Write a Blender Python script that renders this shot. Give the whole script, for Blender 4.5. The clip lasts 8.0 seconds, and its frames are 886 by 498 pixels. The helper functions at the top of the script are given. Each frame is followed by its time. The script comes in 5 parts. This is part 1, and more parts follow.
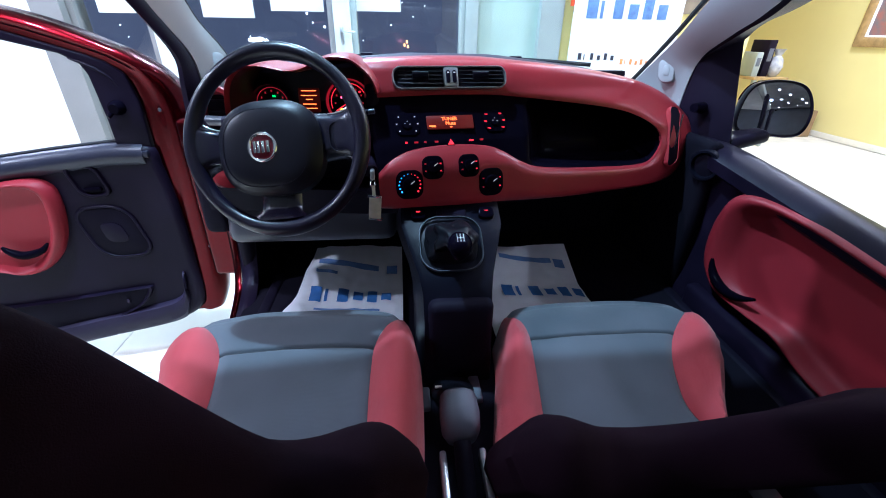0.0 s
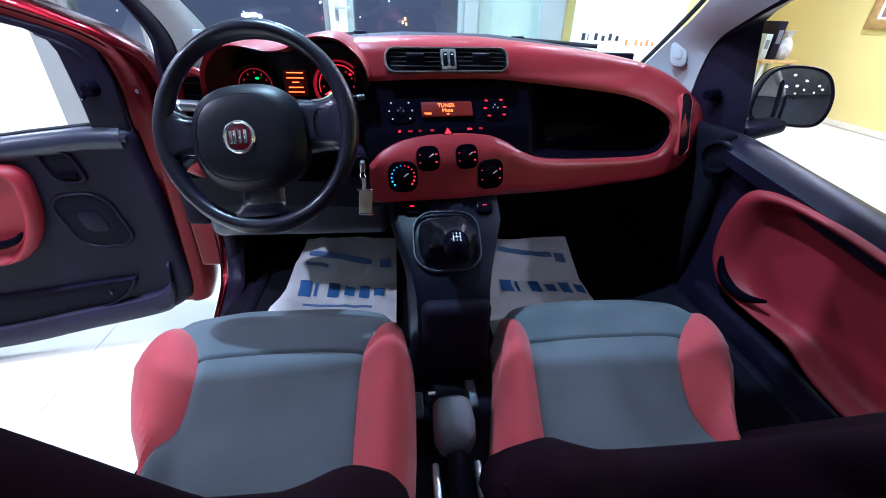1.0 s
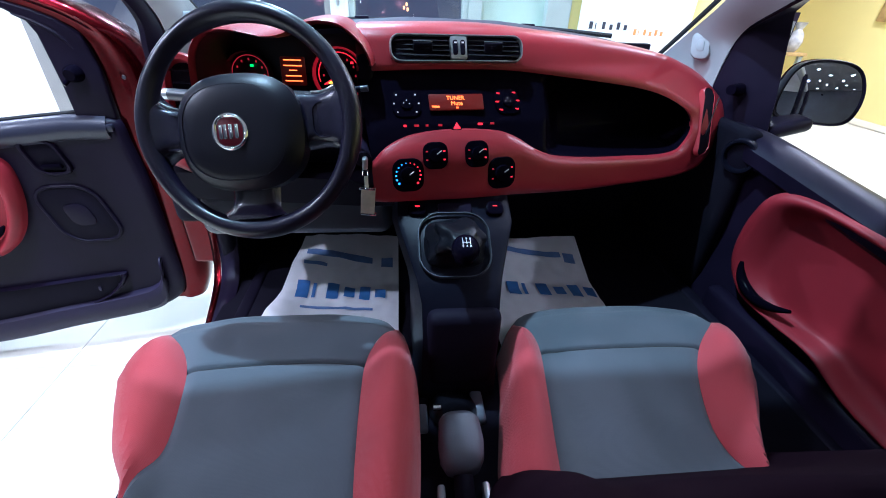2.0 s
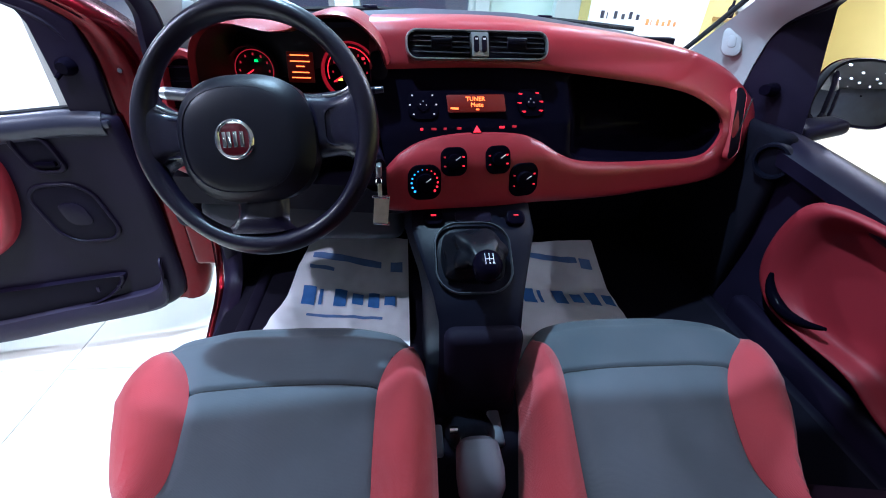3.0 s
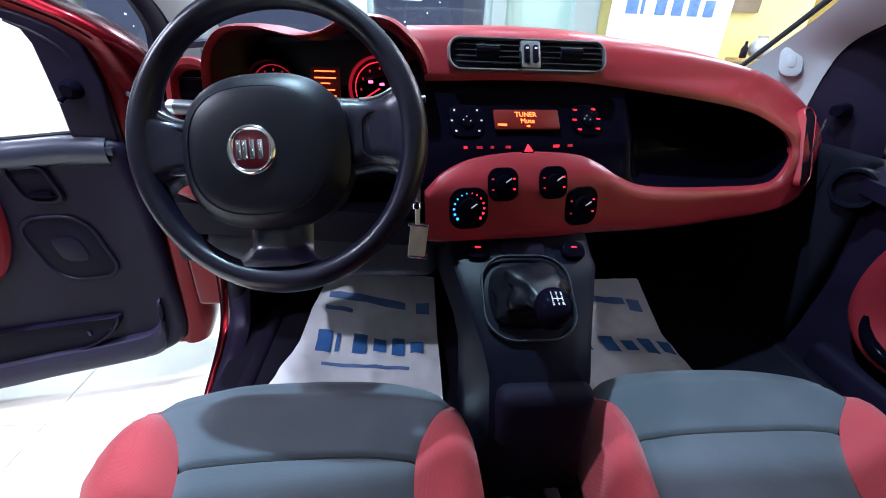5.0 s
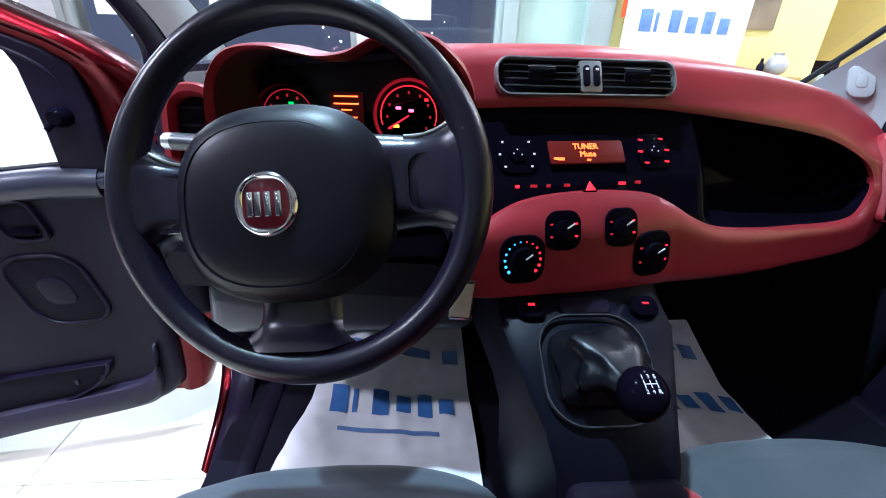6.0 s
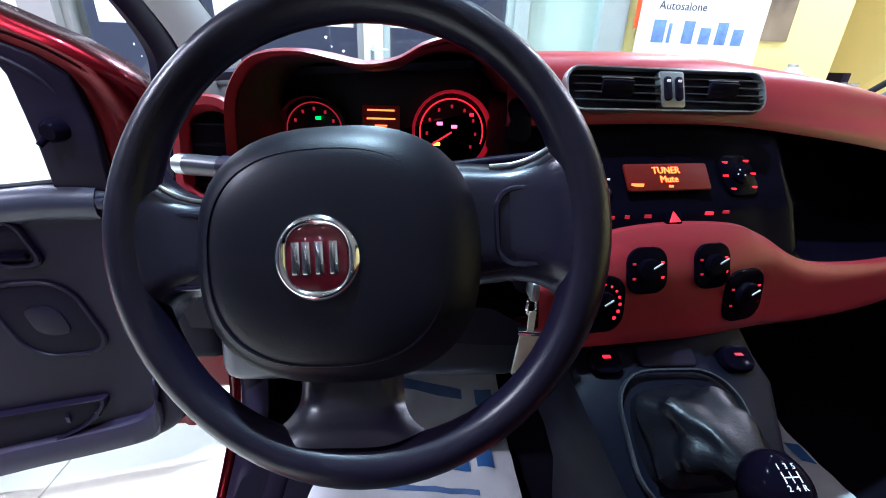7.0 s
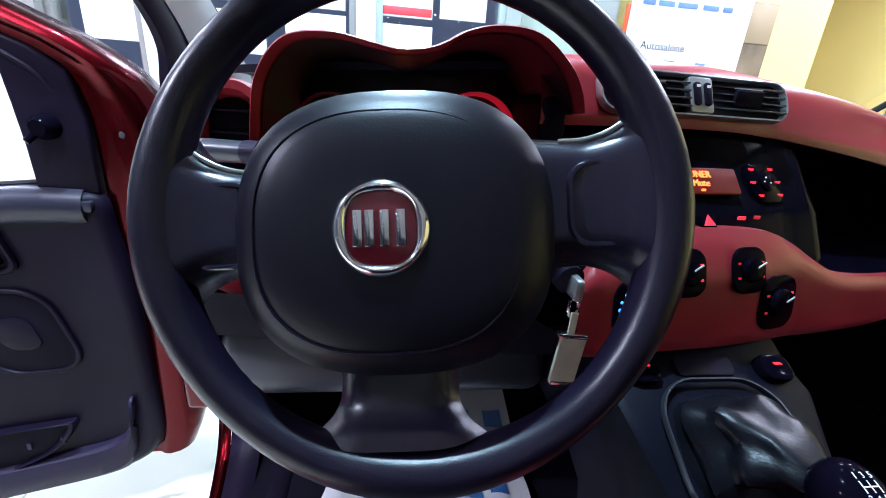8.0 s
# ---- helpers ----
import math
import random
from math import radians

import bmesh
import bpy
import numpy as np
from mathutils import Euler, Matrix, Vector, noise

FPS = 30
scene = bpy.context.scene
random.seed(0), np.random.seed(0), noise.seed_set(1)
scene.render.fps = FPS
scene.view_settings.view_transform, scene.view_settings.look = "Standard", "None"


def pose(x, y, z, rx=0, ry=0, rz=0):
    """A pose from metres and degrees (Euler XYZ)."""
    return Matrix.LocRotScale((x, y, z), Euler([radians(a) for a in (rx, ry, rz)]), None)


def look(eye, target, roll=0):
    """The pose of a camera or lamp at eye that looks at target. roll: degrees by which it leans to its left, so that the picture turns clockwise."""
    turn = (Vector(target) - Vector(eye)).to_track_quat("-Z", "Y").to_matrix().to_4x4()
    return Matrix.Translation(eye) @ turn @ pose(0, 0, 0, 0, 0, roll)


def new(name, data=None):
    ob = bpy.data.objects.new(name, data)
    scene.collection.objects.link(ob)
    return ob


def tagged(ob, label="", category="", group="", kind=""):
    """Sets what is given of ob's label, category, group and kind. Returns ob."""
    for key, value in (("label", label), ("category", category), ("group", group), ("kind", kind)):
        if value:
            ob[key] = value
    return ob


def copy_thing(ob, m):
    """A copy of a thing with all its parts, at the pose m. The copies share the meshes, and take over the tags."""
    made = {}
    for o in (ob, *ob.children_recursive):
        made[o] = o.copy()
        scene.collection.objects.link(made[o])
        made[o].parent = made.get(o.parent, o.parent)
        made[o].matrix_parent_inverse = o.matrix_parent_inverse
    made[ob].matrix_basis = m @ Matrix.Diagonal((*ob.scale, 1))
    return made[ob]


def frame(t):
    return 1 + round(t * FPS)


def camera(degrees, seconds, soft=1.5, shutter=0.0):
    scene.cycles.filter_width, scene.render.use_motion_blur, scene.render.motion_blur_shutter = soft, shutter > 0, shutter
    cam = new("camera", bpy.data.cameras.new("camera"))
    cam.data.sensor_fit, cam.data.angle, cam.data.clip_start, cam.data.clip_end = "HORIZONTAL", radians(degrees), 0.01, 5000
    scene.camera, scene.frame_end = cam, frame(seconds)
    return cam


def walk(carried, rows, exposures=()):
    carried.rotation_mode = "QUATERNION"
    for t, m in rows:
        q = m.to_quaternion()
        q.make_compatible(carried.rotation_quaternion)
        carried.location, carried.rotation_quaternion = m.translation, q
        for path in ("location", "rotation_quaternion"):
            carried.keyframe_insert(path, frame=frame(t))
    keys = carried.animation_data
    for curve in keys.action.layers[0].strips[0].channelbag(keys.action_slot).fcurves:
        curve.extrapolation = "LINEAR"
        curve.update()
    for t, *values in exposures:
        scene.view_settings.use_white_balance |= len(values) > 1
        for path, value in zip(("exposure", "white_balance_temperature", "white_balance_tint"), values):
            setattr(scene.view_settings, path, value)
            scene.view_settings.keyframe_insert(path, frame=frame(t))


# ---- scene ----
cam = camera(93.3, 8.0, soft=1.0)
# seconds, eye, the point looked at (metres), lean (degrees)
ROWS = [
    (0, (-0.1154, -0.8507, 1.1584), (0.0605, 0.9114, 0.2289), 0.93),
    (0.5, (-0.1077, -0.8147, 1.1657), (0.0725, 0.9214, 0.1892), 1.16),
    (1, (-0.1027, -0.7788, 1.1591), (0.0806, 0.9414, 0.1554), 1.58),
    (2.5, (-0.1283, -0.6718, 1.1541), (0.0625, 1.0058, 0.0821), 2.77),
    (3, (-0.1437, -0.6346, 1.1631), (0.0440, 1.0310, 0.0721), 3.00),
    (3.5, (-0.1586, -0.6099, 1.1267), (0.0258, 1.0905, 0.0901), 3.15),
    (4, (-0.1727, -0.5946, 1.0904), (0.0038, 1.1413, 0.1131), 2.84),
    (5.5, (-0.2225, -0.4619, 1.0845), (-0.0646, 1.3182, 0.1866), 2.28),
    (6, (-0.2551, -0.3879, 1.0832), (-0.1010, 1.4115, 0.2241), 2.06),
    (6.5, (-0.2971, -0.3241, 1.0827), (-0.1316, 1.4849, 0.2461), 2.23),
    (7, (-0.3214, -0.2837, 1.0780), (-0.1600, 1.5325, 0.2561), 2.32),
    (7.5, (-0.3479, -0.2666, 1.0601), (-0.1519, 1.5643, 0.2795), 2.95),
    (8, (-0.3772, -0.2663, 1.0314), (-0.1219, 1.5945, 0.3444), 4.27),
]
walk(cam, [(t, look(*row)) for t, *row in ROWS], exposures=[(0.0, 0.0, 4850, 18), (1.0, 0.10, 4850, 18.5), (3.5, 0.12, 5000, 18.5), (5.5, 0.18, 5200, 19), (8.0, 0.14, 5150, 20)])

# ---------------------------------------------------------------- light
world = bpy.data.worlds.new("world")
scene.world = world
world.use_nodes = True
world.node_tree.nodes["Background"].inputs[0].default_value = (0.05, 0.06, 0.10, 1)
world.node_tree.nodes["Background"].inputs[1].default_value = 0.15


def area_lamp(x, y, z, size, watts, colour, aim=None):
    data = bpy.data.lights.new("ceiling_lamp_light", "AREA")
    data.shape, data.size, data.energy, data.color = "DISK", size, watts, colour
    ob = new("ceiling_lamp_light", data)
    ob.matrix_world = look((x, y, z), aim or (x, y, 0))
    return ob


WARM, COOL, GREENISH = (1.0, 0.95, 0.90), (0.80, 0.84, 1.0), (0.76, 1.0, 0.96)
CEIL = 3.3
for lx, ly, watts, col in ((0.60, 1.25, 9, GREENISH), (-0.5, 2.75, 95, GREENISH), (1.9, 2.5, 38, WARM), (-1.22, -0.75, 70, WARM), (-3.6, -0.3, 125, WARM), (2.6, 1.3, 34, WARM), (3.9, 2.6, 110, WARM), (3.6, -1.0, 40, WARM), (0.2, -4.2, 6, COOL), (0.2, -8.2, 20, COOL)):
    area_lamp(lx, ly, CEIL - 0.06, 0.16, watts, col)
area_lamp(-0.71, 0.43, CEIL - 0.06, 0.08, 90, GREENISH)
area_lamp(-3.6, 2.3, CEIL - 0.06, 0.16, 130, WARM, (-3.7, 3.2, 1.0))


# ---------------------------------------------------------------- materials
def material(name, colour, rough=0.5, metal=0.0, vary=0.12, grain=0.0, grain_scale=600.0, stain_scale=6.0, coat=0.0, sheen=0.0, glow=0.0, second=None, rough_vary=0.1, spec=0.5):
    m = bpy.data.materials.new(name)
    m.use_nodes = True
    nt = m.node_tree
    n, l = nt.nodes, nt.links
    b = n["Principled BSDF"]
    b.inputs["Roughness"].default_value, b.inputs["Metallic"].default_value = rough, metal
    b.inputs["Coat Weight"].default_value = coat
    b.inputs["Specular IOR Level"].default_value = spec
    b.inputs["Coat Roughness"].default_value = 0.06
    b.inputs["Sheen Weight"].default_value = sheen
    pos = n.new("ShaderNodeNewGeometry")
    big = n.new("ShaderNodeTexNoise")
    big.inputs["Scale"].default_value, big.inputs["Detail"].default_value = stain_scale, 5
    l.new(pos.outputs["Position"], big.inputs["Vector"])
    fine = n.new("ShaderNodeTexNoise")
    fine.inputs["Scale"].default_value, fine.inputs["Detail"].default_value = grain_scale, 2
    l.new(pos.outputs["Position"], fine.inputs["Vector"])
    mix = n.new("ShaderNodeMix")
    mix.data_type = "RGBA"
    dark = tuple(c * (1 - vary) for c in colour) if second is None else second
    light = tuple(min(1, c * (1 + vary)) for c in colour) if second is None else colour
    mix.inputs[6].default_value, mix.inputs[7].default_value = (*dark, 1), (*light, 1)
    ramp = n.new("ShaderNodeMapRange")
    ramp.inputs[1].default_value, ramp.inputs[2].default_value = 0.3, 0.7
    l.new(big.outputs[0], ramp.inputs[0])
    l.new(ramp.outputs[0], mix.inputs[0])
    l.new(mix.outputs[2], b.inputs["Base Color"])
    rr = n.new("ShaderNodeMapRange")
    rr.inputs[3].default_value, rr.inputs[4].default_value = max(0.02, rough - rough_vary * rough), min(1, rough + rough_vary * rough)
    l.new(big.outputs[0], rr.inputs[0])
    l.new(rr.outputs[0], b.inputs["Roughness"])
    if grain > 0:
        bump = n.new("ShaderNodeBump")
        bump.inputs["Strength"].default_value, bump.inputs["Distance"].default_value = grain, 0.0006
        l.new(fine.outputs[0], bump.inputs["Height"])
        l.new(bump.outputs[0], b.inputs["Normal"])
    if glow > 0:
        b.inputs["Emission Color"].default_value = (*colour, 1)
        b.inputs["Emission Strength"].default_value = glow
    return m


def woven(name, colour, thread=0.0016, depth=0.5, vary=0.1, sheen=0.25):
    """Cloth: two crossing waves of threads in the relief and the tone."""
    m = material(name, colour, 0.9, vary=vary, stain_scale=9, sheen=sheen)
    nt = m.node_tree
    n, l = nt.nodes, nt.links
    b = n["Principled BSDF"]
    tc = n.new("ShaderNodeTexCoord")
    heights = []
    for turn in (0.0, 1.5708):
        mp = n.new("ShaderNodeMapping")
        mp.inputs["Rotation"].default_value = (0, 0, turn)
        l.new(tc.outputs["Object"], mp.inputs["Vector"])
        w = n.new("ShaderNodeTexWave")
        w.inputs["Scale"].default_value, w.inputs["Distortion"].default_value = 0.31 / thread, 1.2
        w.inputs["Detail"].default_value = 1.0
        l.new(mp.outputs[0], w.inputs["Vector"])
        heights.append(w.outputs["Fac"])
    add = n.new("ShaderNodeMath")
    add.operation = "MULTIPLY"
    l.new(heights[0], add.inputs[0])
    l.new(heights[1], add.inputs[1])
    bump = n.new("ShaderNodeBump")
    bump.inputs["Strength"].default_value, bump.inputs["Distance"].default_value = depth, 0.0008
    l.new(add.outputs[0], bump.inputs["Height"])
    l.new(bump.outputs[0], b.inputs["Normal"])
    return m


M = {}
M["red_dash"] = material("red_dash_plastic", (0.29, 0.022, 0.030), 0.33, spec=0.36, grain=0.25, grain_scale=900, vary=0.06)
M["red_pad"] = material("red_pad_plastic", (0.26, 0.017, 0.026), 0.50, spec=0.3, grain=0.3, grain_scale=800, vary=0.06)
M["red_cloth"] = woven("red_cloth", (0.40, 0.040, 0.050), vary=0.08)
M["grey_cloth"] = woven("grey_cloth", (0.066, 0.078, 0.094), thread=0.0018, depth=0.2, vary=0.12)
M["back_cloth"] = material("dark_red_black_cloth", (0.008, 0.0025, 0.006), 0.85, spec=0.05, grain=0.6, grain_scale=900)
M["black"] = material("black_grained_plastic", (0.009, 0.006, 0.016), 0.42, spec=0.10, grain=0.3, grain_scale=700, vary=0.2)
M["black_matt"] = material("black_matt_plastic", (0.006, 0.0045, 0.011), 0.65, spec=0.08, vary=0.2)
M["lining"] = material("dark_hood_lining", (0.022, 0.009, 0.018), 0.45, spec=0.3)
M["piano"] = material("gloss_black", (0.003, 0.0022, 0.006), 0.12, spec=0.015, vary=0.2, stain_scale=3)
M["ledge"] = material("satin_grey_ledge", (0.020, 0.020, 0.034), 0.34, spec=0.4, grain=0.25, grain_scale=700)
M["dark_grey"] = material("dark_grey_plastic", (0.018, 0.013, 0.034), 0.5, spec=0.2, grain=0.25, grain_scale=700)
M["trim_dark"] = material("stalk_plastic", (0.05, 0.052, 0.065), 0.32, spec=0.5, vary=0.1)
M["mid_grey"] = material("grey_plastic", (0.12, 0.13, 0.16), 0.45, grain=0.2, grain_scale=700)
M["trim_grey"] = material("pale_grey_trim", (0.31, 0.32, 0.33), 0.65, grain=0.2, grain_scale=500, vary=0.05)
M["headliner"] = material("grey_headliner", (0.55, 0.55, 0.57), 0.9, grain=0.3, grain_scale=500)
M["wheel"] = material("wheel_soft_black", (0.007, 0.005, 0.014), 0.30, spec=0.42, grain=0.2, grain_scale=800, vary=0.15)
M["hub"] = material("hub_soft_black", (0.004, 0.0035, 0.009), 0.38, spec=0.29, grain=0.2, grain_scale=800, vary=0.15)
M["wheel_grey"] = material("wheel_grey_plastic", (0.009, 0.007, 0.019), 0.26, spec=0.5, grain=0.2, grain_scale=800)
M["chrome"] = material("chrome", (0.90, 0.90, 0.92), 0.12, metal=1.0, vary=0.05)
M["dim_satin"] = material("dim_satin_metal", (0.12, 0.13, 0.15), 0.30, metal=0.8, vary=0.1)
M["glow_pink"] = material("pink_telltale", (1.0, 0.10, 0.18), 0.4, glow=4.0)
M["satin"] = material("satin_silver", (0.55, 0.57, 0.58), 0.30, metal=0.8, vary=0.08)
M["badge_red"] = material("badge_red_enamel", (0.10, 0.008, 0.015), 0.12, coat=0.6)
M["paint"] = material("metallic_red_paint", (0.070, 0.0006, 0.0025), 0.25, metal=0.95, coat=0.25, spec=0.3, vary=0.05, grain=0.05, grain_scale=2500)
M["vent_slat"] = material("vent_slat_plastic", (0.03, 0.03, 0.036), 0.26, spec=0.7, vary=0.1)
M["console"] = material("console_blue_black", (0.005, 0.005, 0.011), 0.40, spec=0.08, grain=0.25, grain_scale=700)
M["rubber"] = material("rubber", (0.012, 0.012, 0.014), 0.8)
M["leather"] = material("black_leatherette", (0.005, 0.005, 0.008), 0.33, spec=0.22, grain=0.4, grain_scale=350, vary=0.2)
M["carpet"] = material("black_carpet", (0.006, 0.005, 0.010), 0.95, spec=0.08, grain=0.8, grain_scale=900)
M["paper"] = material("white_paper", (0.82, 0.82, 0.84), 0.75, vary=0.05, stain_scale=14, grain=0.2, grain_scale=60)
M["ink"] = material("blue_ink", (0.055, 0.17, 0.46), 0.7, vary=0.15, stain_scale=25)
M["ink_pale"] = material("pale_blue_ink", (0.14, 0.24, 0.5), 0.7, vary=0.2, stain_scale=25)
M["ink_black"] = material("black_ink", (0.03, 0.03, 0.05), 0.6)
M["ink_orange"] = material("orange_ink", (0.75, 0.30, 0.08), 0.7, vary=0.1)
M["tag"] = material("clear_yellowed_tag", (0.55, 0.50, 0.40), 0.25, vary=0.15, stain_scale=40)
M["orange"] = material("orange_release_button", (0.9, 0.10, 0.02), 0.4)
M["lcd"] = material("lcd_red_ground", (0.14, 0.006, 0.003), 0.3, glow=0.10)
M["lcd_text"] = material("lcd_amber_text", (1.0, 0.16, 0.02), 0.4, glow=3.0)
M["glow_red"] = material("red_backlight", (1.0, 0.02, 0.03), 0.4, glow=1.5)
M["glow_dim"] = material("dim_red_backlight", (0.6, 0.02, 0.03), 0.4, glow=0.5)
M["glow_white"] = material("white_backlight", (0.8, 0.75, 0.7), 0.4, glow=0.6)
# white print with a faint glow added to brighten it
M["mark"] = material("white_print_added_glow", (0.7, 0.68, 0.66), 0.5, glow=0.12)
M["figure_grey"] = material("grey_glazed_clay", (0.42, 0.41, 0.42), 0.4, vary=0.35, stain_scale=18)
M["card"] = material("brown_cardboard", (0.30, 0.20, 0.10), 0.85, vary=0.2, stain_scale=14)
M["notice_red"] = material("red_print", (0.62, 0.05, 0.06), 0.6, vary=0.15, stain_scale=9)
M["glow_blue"] = material("blue_backlight", (0.10, 0.45, 1.0), 0.4, glow=1.2)
M["glow_green"] = material("green_telltale", (0.03, 1.0, 0.12), 0.4, glow=1.2)
M["glow_amber"] = material("amber_telltale", (1.0, 0.55, 0.03), 0.4, glow=2.5)
M["dial"] = material("dark_dial_face", (0.012, 0.006, 0.008), 0.35)
M["dial_red"] = material("red_lit_dial_wall", (0.5, 0.01, 0.02), 0.4, glow=0.4)
M["lamp"] = material("lamp_face", (1.0, 0.97, 0.9), 0.4, glow=45.0)
M["night_sky"] = material("night_distance", (0.045, 0.050, 0.070), 0.9, vary=0.5, stain_scale=0.35, glow=2.3)
M["mirrored_light"] = material("mirrored_light", (1.0, 0.97, 0.90), 0.5, glow=6.0)
M["mirrored_amber"] = material("mirrored_amber_light", (1.0, 0.45, 0.15), 0.5, glow=5.0)
M["yellow_wall"] = material("yellow_plaster", (0.80, 0.69, 0.27), 0.85, vary=0.04, stain_scale=1.2, grain=0.3, grain_scale=120)
M["white_wall"] = material("white_plaster", (0.82, 0.81, 0.76), 0.85, vary=0.03, stain_scale=1.2)
# back wall, side wall and ceiling coloured dark to cut bounced light
M["low_bounce_wall"] = material("dark_wall", (0.035, 0.038, 0.05), 0.4, vary=0.2, stain_scale=1.5)
M["ceiling"] = material("grey_ceiling", (0.16, 0.16, 0.17), 0.9, vary=0.04)
M["tile"] = material("cream_floor_tile", (0.84, 0.79, 0.66), 0.20, vary=0.05, stain_scale=2.5)
M["grout"] = material("grout", (0.76, 0.71, 0.59), 0.9)
M["alu"] = material("white_aluminium", (0.66, 0.68, 0.66), 0.4, vary=0.04)
M["column_grey"] = material("grey_plaster", (0.24, 0.225, 0.215), 0.7, vary=0.06)
M["alu_grey"] = material("grey_green_aluminium", (0.36, 0.40, 0.38), 0.4, vary=0.05)
M["door_green"] = material("pale_green_frosted_panel", (0.42, 0.52, 0.46), 0.35, vary=0.08, stain_scale=3)
M["board"] = material("white_sign_board", (0.85, 0.86, 0.88), 0.5, vary=0.02)
M["poster"] = material("brown_landscape_print", (0.34, 0.27, 0.19), 0.6, second=(0.10, 0.075, 0.05), stain_scale=3.5)
M["poster_sky"] = material("hazy_tan_print", (0.42, 0.34, 0.22), 0.6, second=(0.27, 0.21, 0.13), stain_scale=2.5)
M["painting"] = material("colourful_painting", (0.45, 0.16, 0.12), 0.5, second=(0.16, 0.20, 0.22), stain_scale=12)
M["wood"] = material("gilt_wood", (0.42, 0.27, 0.10), 0.4, vary=0.2, stain_scale=20)
M["mirror"] = material("mirror_glass", (0.80, 0.82, 0.86), 0.008, metal=1.0, vary=0.01)


def clear_glass(name, gloss):
    m = bpy.data.materials.new(name)
    m.use_nodes = True
    n, l = m.node_tree.nodes, m.node_tree.links
    n.remove(n["Principled BSDF"])
    tr, gl, mx = n.new("ShaderNodeBsdfTransparent"), n.new("ShaderNodeBsdfGlossy"), n.new("ShaderNodeMixShader")
    tr.inputs[0].default_value, gl.inputs["Roughness"].default_value, mx.inputs[0].default_value = (0.94, 0.96, 0.95, 1), 0.01, gloss
    l.new(tr.outputs[0], mx.inputs[1])
    l.new(gl.outputs[0], mx.inputs[2])
    l.new(mx.outputs[0], n["Material Output"].inputs[0])
    return m


M["glass"] = clear_glass("windscreen_glass", 0.03)
M["shop_glass"] = clear_glass("shop_glass", 0.13)

# ---------------------------------------------------------------- building helpers
ORIGIN = {}


def thing(name, label, category, at=(0, 0, 0), group="", kind=""):
    ob = new(name)
    ob.empty_display_size = 0.05
    ob.location = at
    ORIGIN[ob.name] = Vector(at)
    return tagged(ob, label, category, group, kind)


def finish(bm, mat, smooth=True, angle=38):
    me = bpy.data.meshes.new("mesh")
    bmesh.ops.remove_doubles(bm, verts=bm.verts, dist=1e-6)
    bmesh.ops.recalc_face_normals(bm, faces=bm.faces)
    for e in bm.edges:
        e.smooth = len(e.link_faces) == 2 and e.calc_face_angle(0) < radians(angle)
    for f in bm.faces:
        f.smooth = smooth
    bm.to_mesh(me)
    bm.free()
    me.materials.append(M[mat] if isinstance(mat, str) else mat)
    return me


def part(name, bm, mat, parent, label="", smooth=True, thick=0.0):
    """One mesh under a thing or part; the bmesh is given in world coordinates."""
    o = ORIGIN[parent.name]
    bmesh.ops.translate(bm, verts=bm.verts, vec=-o)
    ob = new(name, finish(bm, mat, smooth))
    ob.parent = parent
    ORIGIN[ob.name] = o
    if label:
        ob["label"] = label
    if thick:
        mod = ob.modifiers.new("thickness", "SOLIDIFY")
        mod.thickness, mod.offset = thick, -1
    return ob


def solo(name, bm, mat, label, category, kind="", group="", smooth=True, thick=0.0):
    ob = new(name, finish(bm, mat, smooth))
    if thick:
        mod = ob.modifiers.new("thickness", "SOLIDIFY")
        mod.thickness, mod.offset = thick, -1
    ORIGIN[ob.name] = Vector((0, 0, 0))
    return tagged(ob, label, category, group, kind)


def sheet(rows, loop_u=False, loop_v=False, bm=None):
    """Quads over rows of points."""
    bm = bm or bmesh.new()
    vs = [[bm.verts.new(p) for p in r] for r in rows]
    nu, nv = len(vs), len(vs[0])
    for i in range(nu if loop_u else nu - 1):
        for j in range(nv if loop_v else nv - 1):
            q = [vs[i][j], vs[(i + 1) % nu][j], vs[(i + 1) % nu][(j + 1) % nv], vs[i][(j + 1) % nv]]
            if len(set(q)) == 4:
                bm.faces.new(q)
    return bm


def capped(rows, loop_v=True, bm=None):
    """A closed body over rings of points, with flat ends."""
    bm = sheet(rows, False, loop_v, bm)
    bm.verts.ensure_lookup_table()
    nv, nu = len(rows[0]), len(rows)
    base = len(bm.verts) - nu * nv
    for k in (0, nu - 1):
        bm.faces.new([bm.verts[base + k * nv + j] for j in range(nv)])
    return bm


def rbox(c, s, r=0.004, seg=2, turn=None, bm=None):
    """A box of centre c and size s with rounded edges, turned by a matrix about its centre."""
    own = bmesh.new()
    bmesh.ops.create_cube(own, size=1, matrix=Matrix.Diagonal((*s, 1)))
    if r > 0:
        bmesh.ops.bevel(own, geom=own.edges[:], offset=min(r, min(s) * 0.49), segments=seg, affect="EDGES", profile=0.5)
    m = Matrix.Translation(c) @ (turn.to_4x4() if turn else Matrix())
    bmesh.ops.transform(own, matrix=m, verts=own.verts)
    if bm is None:
        return own
    return merge(bm, own)


def merge(bm, own):
    me = bpy.data.meshes.new("tmp")
    own.to_mesh(me)
    own.free()
    bm.from_mesh(me)
    bpy.data.meshes.remove(me)
    return bm


